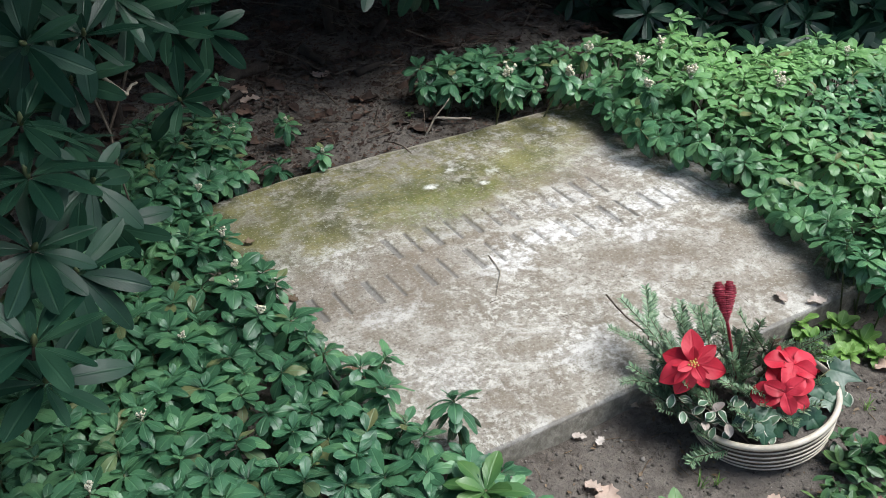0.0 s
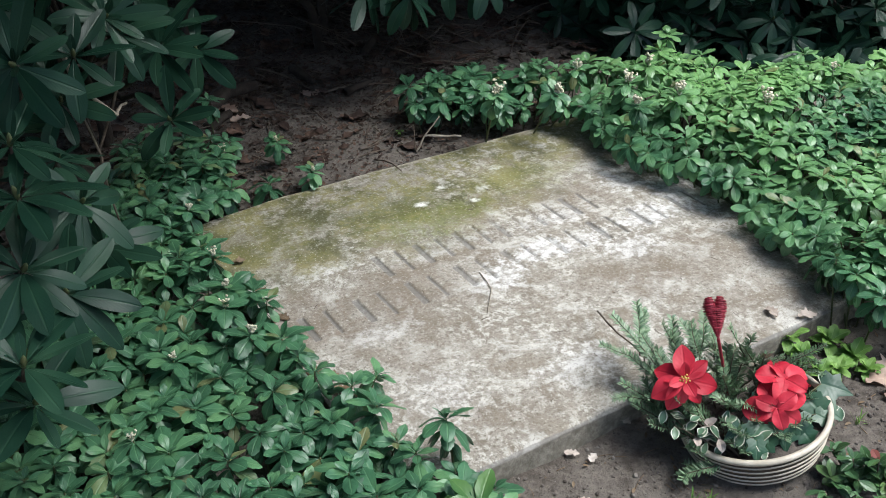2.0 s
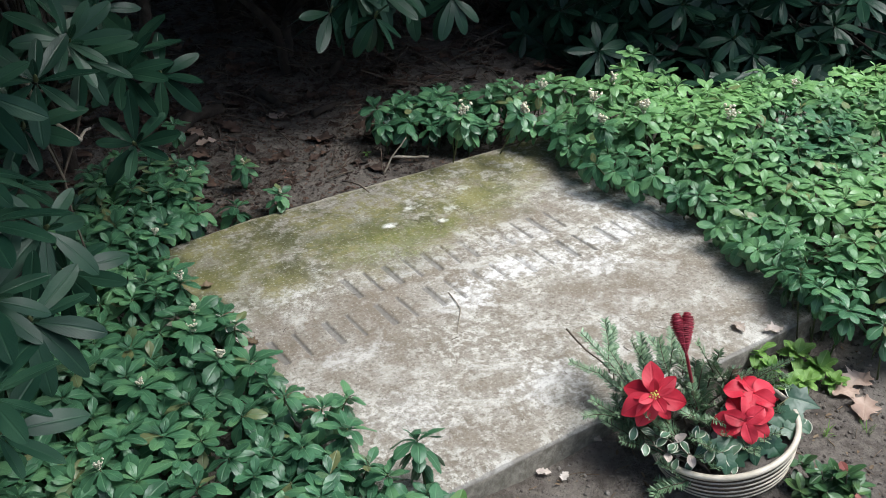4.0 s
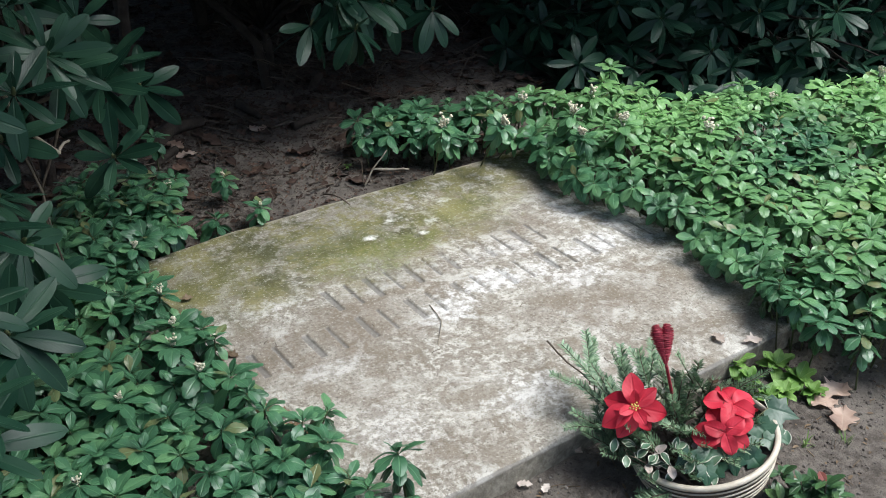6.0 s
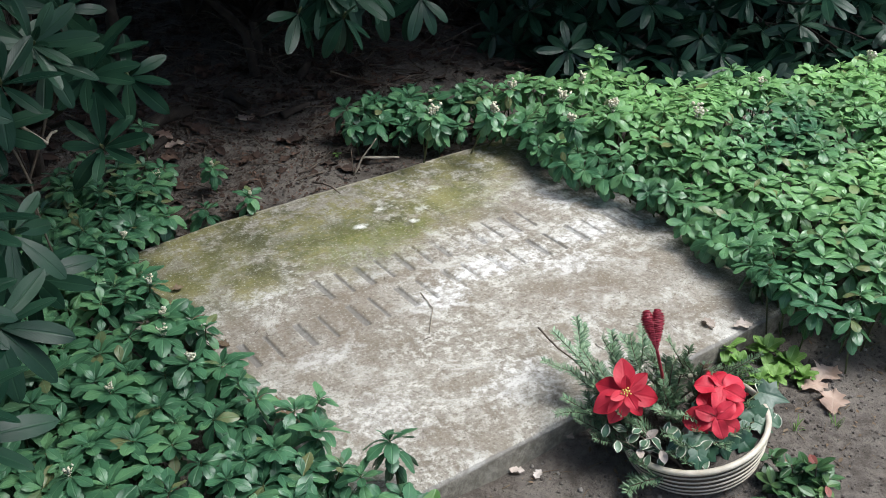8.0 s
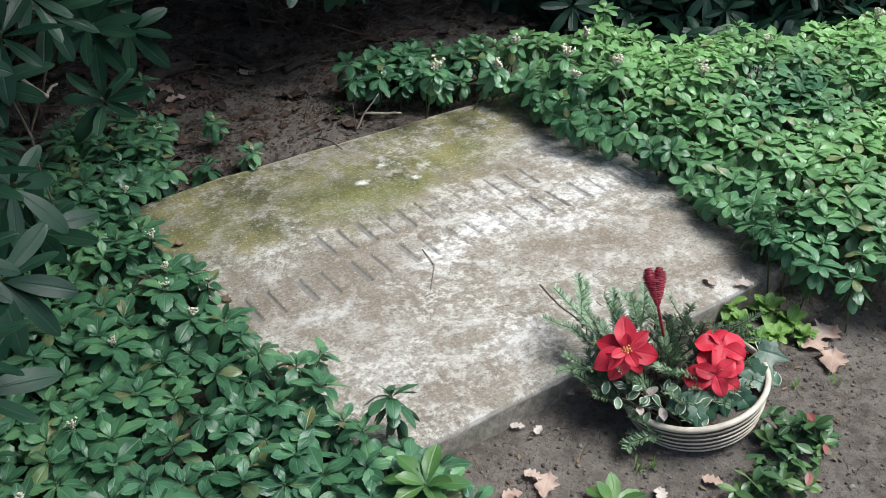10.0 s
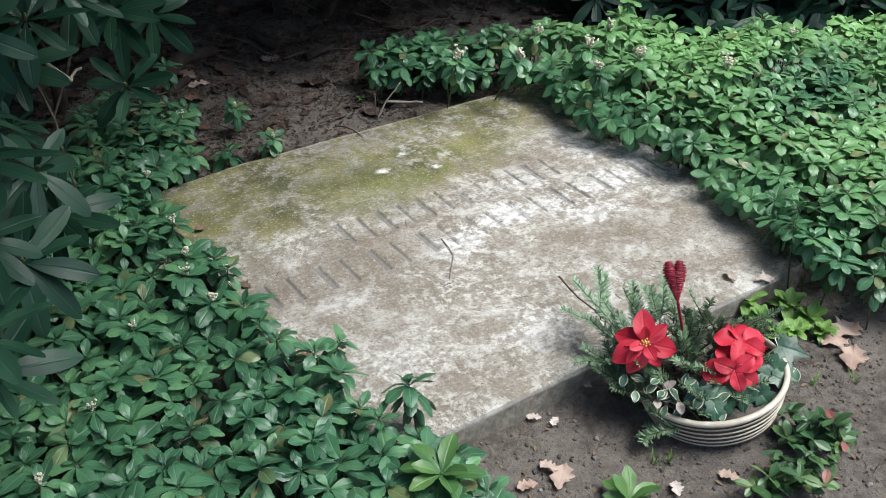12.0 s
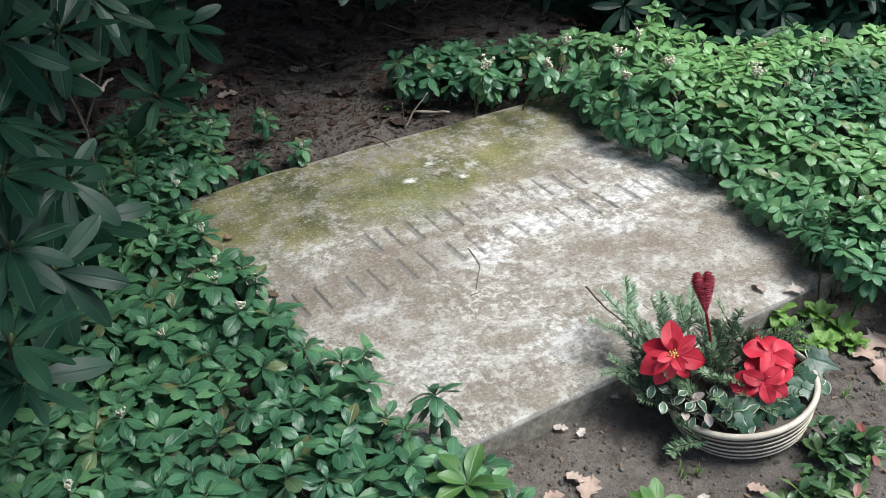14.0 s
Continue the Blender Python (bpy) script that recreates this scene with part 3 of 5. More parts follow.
def plant_poses(rng):
    """Base-to-top poses of all plants: near ones first."""
    tops = [(x, y, z, 1.3 if x > 0.6 else 0.72) for x, y, z in FLOWERS] + [(x, y, z, False) for x, y, z in SINGLE]
    left = [(x, y) for x, y, *_ in tops]
    first = len(left)
    scatter(rng, LEFT_BED, 0.053, left, 12000)
    for x, y in left[first:]:
        tops.append((x, y, 0.150 + 0.018 * ripple(x, y, 41, 9.0, 2) + rng.uniform(-0.022, 0.022), False))
    right = [(x, y) for x, y, *_ in tops]
    first = len(right)
    scatter(rng, RIGHT_BED, 0.055, right, 30000)
    for x, y in right[first:]:
        deep = float(smooth_step(1.10, 1.45, x + 0.25 * max(0.0, y - 1.1)))
        tops.append((x, y, 0.170 + 0.075 * deep + 0.020 * ripple(x, y, 43, 7.0, 2) + rng.uniform(-0.022, 0.022), False))
    out = []
    for x, y, z, flower in tops:
        bx, by = x + rng.uniform(-0.03, 0.03), y + rng.uniform(-0.03, 0.03)
        if SLAB[0] - 0.02 < bx < SLAB[2] + 0.02 and SLAB[1] - 0.02 < by < SLAB[3] + 0.02:
            gaps = ((bx - SLAB[0], 0), (SLAB[2] - bx, 1), (by - SLAB[1], 2), (SLAB[3] - by, 3))
            side = min(gaps)[1]
            if side < 2:
                bx = (SLAB[0] - 0.03, SLAB[2] + 0.03)[side]
            else:
                by = (SLAB[1] - 0.03, SLAB[3] + 0.03)[side - 2]
        top = Vector((x, y, z))
        way = (top - Vector((bx, by, float(ground_height(bx, by))))).normalized()
        way = (way + UP * 0.35).normalized()
        scale = rng.uniform(0.78, 1.16)
        out.append((axis_pose(top - way * STEM_LENGTH * scale, way, rng.uniform(0, 6.28), scale), flower, x, y))
    return out


def build_pachysandra():
    poses = plant_poses(rng)
    singles = [p for p in poses if p[1] or p[2] < 0.6 or (p[2] < 1.75 and p[3] < 1.20)]
    singles = singles[:295]
    rest = [p for p in poses if not any(p is q for q in singles)]
    masters = {}
    for n, (m, flower, x, y) in enumerate(singles):
        key = (n % 9, flower)
        if key not in masters:
            masters[key] = pachysandra_first(*key)
            masters[key].matrix_basis = m
        else:
            ob = masters[key]
            keep = ob.matrix_basis.copy()
            ob.matrix_basis = Matrix.Identity(4)
            copy_thing(ob, m)
            ob.matrix_basis = keep
    leaves, stems = Joined(), Joined()
    for n, (m, flower, x, y) in enumerate(rest):
        for which, lm in PLANS[n % 9]:
            leaves.add(PACHY_LEAVES[which], m @ lm)
        stems.add(STEMS[n % 3], m)
    bed = tagged(new("pachysandra_bed"), "dense bed of glossy evergreen pachysandra beyond the slab", "ground cover", kind="stuff")
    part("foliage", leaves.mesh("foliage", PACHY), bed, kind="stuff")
    part("stem", stems.mesh("stem", STEM), bed, kind="stuff")


build_pachysandra()

# ---- rhododendrons ----
RHODO_LEAVES = [leaf_shape(1.0, w, 8, 1.36, 0.60, c, f * 0.6, 0.0, 0.02, twist=t) for w, c, f, t in
                ((0.30, 0.10, 0.20, 0.2), (0.33, 0.22, 0.15, -0.2), (0.28, 0.04, 0.28, 0.1), (0.32, 0.32, 0.12, 0.3))]
RHODO_MESHES = [mesh_of("leaf", v, f, RHODO, uv) for v, f, uv in RHODO_LEAVES]
RHODO_SIMPLE = [leaf_shape(1.0, w, 4, 1.22, 0.72, c, 0.2, 0.0, 0.0, (-1, 0, 1)) for w, c in ((0.31, 0.1), (0.34, 0.25))]
rng = random.Random(23)


def whorl_plan(rng, size, low=-22, high=28):
    plan = []
    n = rng.choice((8, 9, 10))
    start = rng.uniform(0, 6.28)
    for k in range(n):
        a = start + 6.283 * (k + rng.uniform(-0.25, 0.25)) / n
        e = radians(rng.uniform(low, high))
        plan.append((rng.randrange(4), Matrix.Rotation(a, 4, "Z") @ Matrix.Rotation(e, 4, "X") @ Matrix.Rotation(rng.uniform(-0.35, 0.35), 4, "Y") @ Matrix.Translation((0, 0.006, 0)) @ Matrix.Scale(size * rng.uniform(0.72, 1.15), 4)))
    for k in range(3):
        plan.append((2, Matrix.Rotation(start + 2.1 * k, 4, "Z") @ Matrix.Rotation(radians(rng.uniform(50, 70)), 4, "X") @ Matrix.Scale(size * rng.uniform(0.35, 0.55), 4)))
    return plan


def rhododendron(root, whorls, size, label, fill=(), low=-22, high=28):
    """One shrub: limbs from the root to each whorl, large leaves as parts, the rest of its leaves joined."""
    root = Vector(root)
    ob = thing("rhododendron", Matrix.Translation(root), label, "shrub", "rhododendrons round the grave")
    fork = root + Vector((0, 0, 0.16))
    part("trunk", mesh_of("trunk", *tube_shape([(0, 0, -0.08), (0.01, 0.0, 0.05), (0, 0, 0.17)], [0.028, 0.022, 0.018], 8)[:2], BARK), ob)
    lean = OPEN_SIDE
    for place, face in whorls:
        p = Vector(place)
        up = ((lean - p).normalized() * face + UP * 0.55 + Vector((rng.uniform(-0.4, 0.4), rng.uniform(-0.4, 0.4), rng.uniform(-0.1, 0.2)))).normalized()
        path = bend(fork - root, p - up * 0.03 - root, 0.10, 7, rng)
        path.append(p - root)
        branch = part("branch", mesh_of("branch", *tube_shape(path, [0.011 - 0.008 * i / 8 for i in range(9)], 6)[:2], BARK), ob)
        m = axis_pose(p - root, up, rng.uniform(0, 6.28))
        for which, lm in whorl_plan(rng, size, low, high):
            part("leaf", RHODO_MESHES[which], branch, m @ lm)
        part("bud", mesh_of("bud", *tube_shape([(0, 0, 0), (0, 0, 0.008), (0, 0, 0.020), (0, 0, 0.026)], [0.003, 0.006, 0.004, 0.001], 6)[:2], STEM), branch, m)
    if fill:
        j, limbs = Joined(), Joined()
        for place in fill:
            p = Vector(place)
            up = (UP * 0.7 + Vector((rng.uniform(-1, 1), rng.uniform(-1, 1), 0)) + (lean - p).normalized() * 0.4).normalized()
            m = axis_pose(p - root, up, rng.uniform(0, 6.28))
            for which, lm in whorl_plan(rng, size, low, high):
                j.add(RHODO_LEAVES[which], m @ lm)
            limbs.add(tube_shape(bend(fork - root, p - root, 0.1, 5, rng), [0.008, 0.007, 0.006, 0.005, 0.004, 0.003], 5))
        part("foliage", j.mesh("foliage", RHODO), ob, kind="stuff")
        part("limb", limbs.mesh("limb", BARK), ob, kind="stuff")
    return ob


def box_fill(rng, count, low, high, ok=lambda x, y, z: True):
    out = []
    for _ in range(count):
        p = [rng.uniform(a, b) for a, b in zip(low, high)]
        if ok(*p):
            out.append(p)
    return out


rhododendron((-0.72, 1.0, 0.03), [((-0.469, 0.548, 0.562), 0.5), ((-0.438, 0.589, 0.437), 0.5), ((-0.579, 0.433, 0.752), 0.35), ((-0.533, 0.521, 0.849), 0.5), ((-0.621, 0.303, 0.599), 0.5), ((-0.667, 0.163, 0.524), 0.5), ((-0.551, 0.396, 0.478), 0.5), ((-0.596, 0.354, 0.698), 0.35), ((-0.450, 0.812, 0.531), 0.5), ((-0.660, 0.230, 0.400), 0.5)],
             0.120, "large dark-leaved rhododendron leaning out beside the slab",
             box_fill(rng, 110, (-1.3, 0.80, 0.12), (-0.35, 1.5, 1.25), lambda x, y, z: x + 0.782 < (0.12 if z < 0.55 else 0.15) * (y + 1.154)), -18, 30)
rhododendron((-0.12, 1.85, 0.05), [((-0.135, 1.050, 0.455), 0.8), ((-0.112, 1.148, 0.600), 0.7), ((0.014, 1.251, 0.536), 0.6), ((-0.229, 1.042, 0.686), 0.7), ((-0.269, 0.974, 0.753), 0.7), ((-0.041, 1.292, 0.590), 0.6), ((-0.366, 0.874, 0.717), 0.7), ((-0.142, 1.158, 0.757), 0.6), ((-0.398, 0.932, 0.600), 0.6)],
             0.118, "dark green rhododendron with leaf whorls hanging over bare soil",
             box_fill(rng, 80, (-0.75, 1.15, 0.55), (0.0, 2.1, 1.4), lambda x, y, z: x < -0.05 - 0.25 * (y - 1.05)), -12, 34)
rhododendron((0.95, 2.45, 0.05), [((0.790, 1.592, 0.540), 0.35), ((0.804, 1.500, 0.490), 0.35), ((0.708, 1.617, 0.490), 0.35), ((0.972, 1.602, 0.530), 0.35), ((1.171, 1.600, 0.470), 0.35), ((1.049, 1.661, 0.500), 0.35), ((0.797, 1.601, 0.590), 0.35), ((0.860, 1.573, 0.560), 0.35), ((1.238, 1.782, 0.500), 0.35)],
             0.145, "rhododendron with drooping dark leaves over shaded soil",
             box_fill(rng, 90, (0.1, 1.7, 0.88), (1.9, 2.8, 1.6), lambda x, y, z: z > 1.05 - 0.25 * (y - 1.6)), -62, -8)
rhododendron((2.75, 1.75, 0.04), [((2.037, 1.343, 0.375), 0.5), ((2.342, 1.138, 0.400), 0.5), ((2.216, 1.228, 0.245), 0.5), ((2.505, 0.926, 0.432), 0.5), ((2.245, 1.358, 0.144), 0.5), ((2.556, 1.040, 0.288), 0.5), ((2.006, 1.545, 0.385), 0.5), ((2.45, 1.08, 0.50), 0.5)],
             0.118, "shaded rhododendron standing behind the ground cover",
             box_fill(rng, 560, (1.9, 0.95, 0.08), (4.2, 2.6, 1.0), lambda x, y, z: y > 1.42 + 0.45 * (2.7 - x) and z < 0.30 + 0.9 * (y - 1.42 - 0.45 * (2.7 - x)))
             + box_fill(rng, 520, (1.75, 0.75, 0.05), (4.0, 1.95, 0.36), lambda x, y, z: 2.22 < 0.55 * x + y < 3.0 and z < 0.12 + 0.5 * (0.55 * x + y - 2.22)), -30, 25)


def build_thicket_and_shade():
    """The shrubs beyond and beside the grave, which close it in. Unseen leaves overhead are added shade."""
    j, limbs = Joined(), Joined()
    # high boxes from here on hold unseen leaves, added to shade the plot
    places = box_fill(rng, 1500, (-2.6, 1.75, 1.0), (3.6, 5.4, 3.4), lambda x, y, z: z > 1.75 - 0.35 * (y - 1.75))
    places += box_fill(rng, 520, (-2.4, 3.2, 0.05), (5.0, 5.4, 1.1))
    places += box_fill(rng, 700, (-2.7, -0.1, 0.9), (-0.2, 2.2, 3.2), lambda x, y, z: x + 0.9 < 0.35 * y and (z > 1.45 or x < -1.2))
    places += box_fill(rng, 800, (-2.7, -0.75, 1.80), (-0.02, 2.2, 3.4), lambda x, y, z: x < -0.45 + 0.45 * (y + 0.3))
    places += box_fill(rng, 26, (-0.4, -0.6, 1.9), (0.50, 0.8, 3.2))
    places += box_fill(rng, 330, (2.0, 1.2, 1.4), (3.4, 2.7, 3.0))
    places += box_fill(rng, 420, (0.3, 0.95, 1.65), (2.3, 1.8, 3.2))
    places += box_fill(rng, 420, (-0.6, 1.35, 1.7), (1.3, 2.2, 3.2))
    places += box_fill(rng, 330, (0.6, 1.9, 0.75), (2.6, 3.4, 1.4), lambda x, y, z: z > 1.15 - 0.3 * (y - 1.9))
    places += box_fill(rng, 24, (-0.1, 0.15, 1.85), (0.75, 1.0, 3.2)) + box_fill(rng, 16, (-0.6, 0.0, 1.85), (0.2, 0.8, 3.0)) + box_fill(rng, 34, (-0.45, -0.35, 1.85), (0.15, 0.40, 3.0))
    places += box_fill(rng, 420, (3.0, 0.8, 0.9), (4.8, 2.3, 3.0))
    places += box_fill(rng, 260, (-2.8, -0.5, 0.05), (-1.25, 3.0, 1.2))
    places += box_fill(rng, 330, (3.0, 0.9, 0.05), (5.4, 4.6, 2.6), lambda x, y, z: y > 2.3 - 0.4 * (x - 2.0))
    places += box_fill(rng, 2000, (0.5, 0.85, 0.72), (5.2, 4.6, 1.9), lambda x, y, z: 0.55 * x + y > 2.28)
    places += box_fill(rng, 300, (-0.3, 1.75, 0.75), (0.9, 2.8, 1.7)) + box_fill(rng, 190, (0.4, 1.35, 1.15), (1.8, 1.9, 1.8))
    places += box_fill(rng, 560, (-2.2, 0.45, 1.15), (-0.30, 1.9, 1.9), lambda x, y, z: x < -0.50 + 0.25 * y)
    for p in places:
        m = axis_pose(p, (rng.uniform(-0.7, 0.7), rng.uniform(-0.9, 0.4), 1), rng.uniform(0, 6.28))
        for which, lm in whorl_plan(rng, 0.16):
            j.add(RHODO_SIMPLE[which % 2], m @ lm)
    # coarse outer ring of leaves, unseen, added to block the low sky
    for _ in range(420):
        a, d = rng.uniform(-2.5, 0.75), rng.uniform(6.0, 8.0)
        m = axis_pose((d * math.sin(a + 3.14), d * math.cos(a + 3.14), rng.uniform(0.2, 4.2)), (rng.uniform(-0.7, 0.7), rng.uniform(-0.7, 0.7), 1), rng.uniform(0, 6.28))
        for which, lm in whorl_plan(rng, 0.50):
            j.add(RHODO_SIMPLE[which % 2], m @ lm)
    for _ in range(26):
        x, y = rng.uniform(-1.6, 4.5), rng.uniform(2.7, 4.6)
        z = float(ground_height(x, y))
        for _ in range(3):
            limbs.add(tube_shape(bend((x, y, z - 0.05), (x + rng.uniform(-0.7, 0.7), y + rng.uniform(-0.7, 0.5), rng.uniform(1.0, 2.0)), 0.15, 7, rng), [0.026 - 0.002 * i for i in range(8)], 7))
    ob = tagged(new("rhododendron_thicket"), "tall dark rhododendron thicket plus unseen leaves added to shade the plot", "shrubs", kind="stuff")
    part("foliage", j.mesh("foliage", RHODO), ob, kind="stuff")
    part("limb", limbs.mesh("limb", BARK), ob, kind="stuff")


build_thicket_and_shade()


# ---- the planted bowl ----
AHEAD = Vector((0.57, 0.82, 0)).normalized()
BOWL_TILT = Matrix.Rotation(radians(-13), 4, AHEAD)
BOWL_UP = BOWL_TILT @ UP
BOWL_R, BOWL_H = 0.156, 0.088
RIM = Vector((0.598, -0.185, 0.125))
BOWL = Matrix.Translation(RIM - BOWL_UP * BOWL_H) @ BOWL_TILT
rng = random.Random(5)


def in_bowl(angle, share, high=0.0):
    """A place over the bowl's soil."""
    a = radians(angle)
    return BOWL @ Vector((BOWL_R * share * math.cos(a), BOWL_R * share * math.sin(a), BOWL_H - 0.026 + high))


def build_bowl():
    ob = thing("plant_bowl", BOWL, "round cream and brown ribbed ceramic bowl tilted on the soil", "flower bowl")
    wall = lambda z: BOWL_R * (0.80 + 0.185 * (z / BOWL_H) ** 0.55)
    outside = [(0.0, 0.002), (0.07, 0.0), (wall(0) - 0.006, 0.0)] + [(wall(0.004 + 0.076 * i / 10), 0.004 + 0.076 * i / 10) for i in range(11)]
    inner = [(wall(0.08) - 0.010, 0.080), (wall(0.06) - 0.011, 0.055), (0.02, 0.050)]
    body = part("body", mesh_of("body", *lathe_shape(outside + inner, 72)[:2], GLAZE_DARK), ob)
    for k in range(5):
        z = 0.011 + 0.0142 * k
        r = wall(z)
        ring = [(r - 0.001, z - 0.0026), (r + 0.0014, z - 0.0018), (r + 0.0022, z), (r + 0.0014, z + 0.0018), (r - 0.001, z + 0.0026)]
        part("rib", mesh_of("rib", *lathe_shape(ring, 72)[:2], GLAZE_PALE), body, label="raised cream rib")
    r = wall(0.08)
    ring = [(r - 0.001, 0.0785), (r + 0.004, 0.080), (r + 0.0046, 0.084), (r + 0.003, 0.088), (r - 0.002, 0.0895), (r - 0.006, 0.0885), (r - 0.0078, 0.084), (r - 0.0085, 0.066)]
    part("rim", mesh_of("rim", *lathe_shape(ring, 72)[:2], GLAZE_PALE), ob, label="thick rounded cream rim")
    soil = [(0.0, 0.066)] + [(0.0143 * i, 0.064 + 0.004 * math.sin(i * 2.1)) for i in range(1, 10)] + [(wall(0.07) - 0.006, 0.060)]
    part("potting_soil", mesh_of("potting_soil", *lathe_shape(soil, 48)[:2], SOIL), ob)


build_bowl()


def fir_sprig(base, tip, label, width=0.021, side_twigs=3):
    """A fir twig: stem with side twigs and flat needles."""
    base, tip = Vector(base), Vector(tip)
    ob = thing("fir_sprig", Matrix.Translation(base), label, "fir branch", "fir sprigs in the bowl")
    stems, needles = Joined(), Joined()

    def twig(a, b, thick, needle):
        path = bend(a, b, 0.06, 7, rng)
        stems.add(tube_shape(path, [thick * (1 - 0.08 * i) for i in range(8)], 5))
        length = (b - a).length
        count = int(length / 0.0011)
        for i in range(count):
            s = 0.06 + 0.94 * i / count
            f = s * 7
            k = min(6, int(f))
            p = path[k].lerp(path[k + 1], f - k)
            way = (path[k + 1] - path[k]).normalized()
            across = way.cross(UP).normalized()
            over = across.cross(way)
            roll = (1 if i % 2 else -1) * rng.uniform(62, 98) if rng.random() < 0.86 else rng.uniform(-45, 45)
            out = across * math.sin(radians(roll)) + over * math.cos(radians(roll))
            to = (out * 0.86 + way * rng.uniform(0.38, 0.60)).normalized()
            size = needle * rng.uniform(0.75, 1.1) * (1 - 0.35 * s * s)
            flat = to.cross(over + Vector((0.01, 0, 0))).normalized() * 0.0012
            thick2 = to.cross(flat).normalized() * 0.0004
            q = p + to * size
            mid = p + to * size * 0.5 + over * 0.0012
            needles.add(([p - flat * 0.7, p + flat * 0.7, mid + flat + thick2, mid - flat + thick2, q + flat * 0.4, q - flat * 0.4], [(0, 1, 2, 3), (3, 2, 4, 5)], None))

    end = tip - base
    twig(Vector((0, 0, 0)), end, 0.0022, width)
    for k in range(side_twigs):
        s = rng.uniform(0.28, 0.72)
        turn = Matrix.Rotation(radians((1 if k % 2 else -1) * rng.uniform(32, 52)), 3, end.cross(UP + Vector((rng.uniform(-0.3, 0.3), rng.uniform(-0.3, 0.3), 0))).cross(end).normalized())
        twig(end * s, end * s + turn @ (end * rng.uniform(0.35, 0.5)), 0.0015, width * 0.9)
    part("twig", stems.mesh("twig", TWIG), ob)
    part("needles", needles.mesh("needles", NEEDLE, False), ob, kind="stuff")


for angle, share, tip in ((120, 0.6, (0.496, -0.006, 0.270)), (110, 0.5, (0.538, -0.043, 0.280)), (100, 0.5, (0.578, -0.066, 0.250)), (70, 0.5, (0.614, -0.137, 0.270)), (60, 0.6, (0.618, -0.176, 0.250)),
                          (150, 0.8, (0.487, 0.130, 0.210)), (160, 0.8, (0.452, 0.031, 0.180)), (165, 0.8, (0.397, -0.009, 0.160)), (180, 0.8, (0.400, -0.050, 0.130)),
                          (200, 0.9, (0.399, -0.195, 0.050)), (190, 0.9, (0.426, -0.192, 0.110)), (90, 0.3, (0.568, -0.139, 0.250)), (160, 0.5, (0.468, -0.029, 0.220)), (230, 0.6, (0.468, -0.244, 0.140)), (170, 0.6, (0.425, -0.129, 0.190)), (120, 0.3, (0.527, -0.154, 0.220)), (280, 0.3, (0.526, -0.215, 0.190)), (250, 0.5, (0.482, -0.226, 0.160)), (270, 0.2, (0.491, -0.186, 0.200)), (310, 0.3, (0.563, -0.218, 0.190)), (300, 0.6, (0.550, -0.276, 0.150)), (330, 0.5, (0.591, -0.296, 0.160)), (60, 0.3, (0.635, -0.191, 0.220)), (40, 0.5, (0.685, -0.204, 0.200)), (90, 0.6, (0.590, -0.104, 0.240)), (140, 0.6, (0.472, 0.022, 0.230)), (150, 0.6, (0.439, -0.047, 0.200)), (0, 0.6, (0.677, -0.263, 0.170)), (190, 0.4, (0.438, -0.151, 0.170))):
    fir_sprig(in_bowl(angle, share), tip, "dark green fir sprig stuck in the bowl")
for tip in ((0.797, -0.189, 0.210), (0.721, -0.190, 0.220), (0.759, -0.203, 0.190)):
    fir_sprig(in_bowl(30, 0.7), tip, "fir sprig with browning needles in the bowl", 0.017, 1)

PETALS = [leaf_shape(1.0, w, 8, 1.05, 0.80, c, 0.22, 0.0, 0.05) for w, c in ((0.56, 0.18), (0.66, 0.34), (0.54, 0.06))]
ROUND_PETALS = [leaf_shape(1.0, 0.78, 8, 1.15, 0.55, c, 0.28, 0.0, 0.08) for c in (0.25, 0.4, 0.1)]
ROUND_MESHES = [mesh_of("petal", v, f, PETAL, uv) for v, f, uv in ROUND_PETALS]
PETAL_MESHES = [mesh_of("petal", v, f, PETAL, uv) for v, f, uv in PETALS]


def poinsettia(place, face, size, label, foot, rings, spin, petals=PETAL_MESHES):
    up = Vector(face).normalized()
    m = axis_pose(place, up, spin)
    ob = thing("poinsettia_flower", m, label, "artificial flower", "red flowers in the bowl")
    for count, low, high, s, lift in rings:
        start = rng.uniform(0, 6.28)
        for k in range(count):
            a = start + 6.283 * (k + rng.uniform(-0.15, 0.15)) / count
            pm = Matrix.Translation((0, 0, lift)) @ Matrix.Rotation(a, 4, "Z") @ Matrix.Rotation(radians(rng.uniform(low, high)), 4, "X") @ Matrix.Rotation(rng.uniform(-0.3, 0.3), 4, "Y") @ Matrix.Scale(size * s * rng.uniform(0.85, 1.1), 4)
            part("petal", petals[rng.randrange(3)], ob, pm)
    j = Joined()
    for k in range(11):
        a, r = k * 2.4, 0.002 + 0.0008 * k
        j.add(lump_shape(rng, 0.0042), Matrix.Translation((r * math.cos(a), r * math.sin(a), 0.012 + rng.uniform(0, 0.005))))
    if len(rings) > 1 and rings[0][0] > 5:
        part("stamens", j.mesh("stamens", YELLOW), ob, label="yellow stamens")
    foot = m.inverted() @ Vector(foot)
    part("stem", mesh_of("stem", *tube_shape(bend((0, 0, 0), foot, 0.08, 6, rng), 0.0022, 6)[:2], STEM), ob)


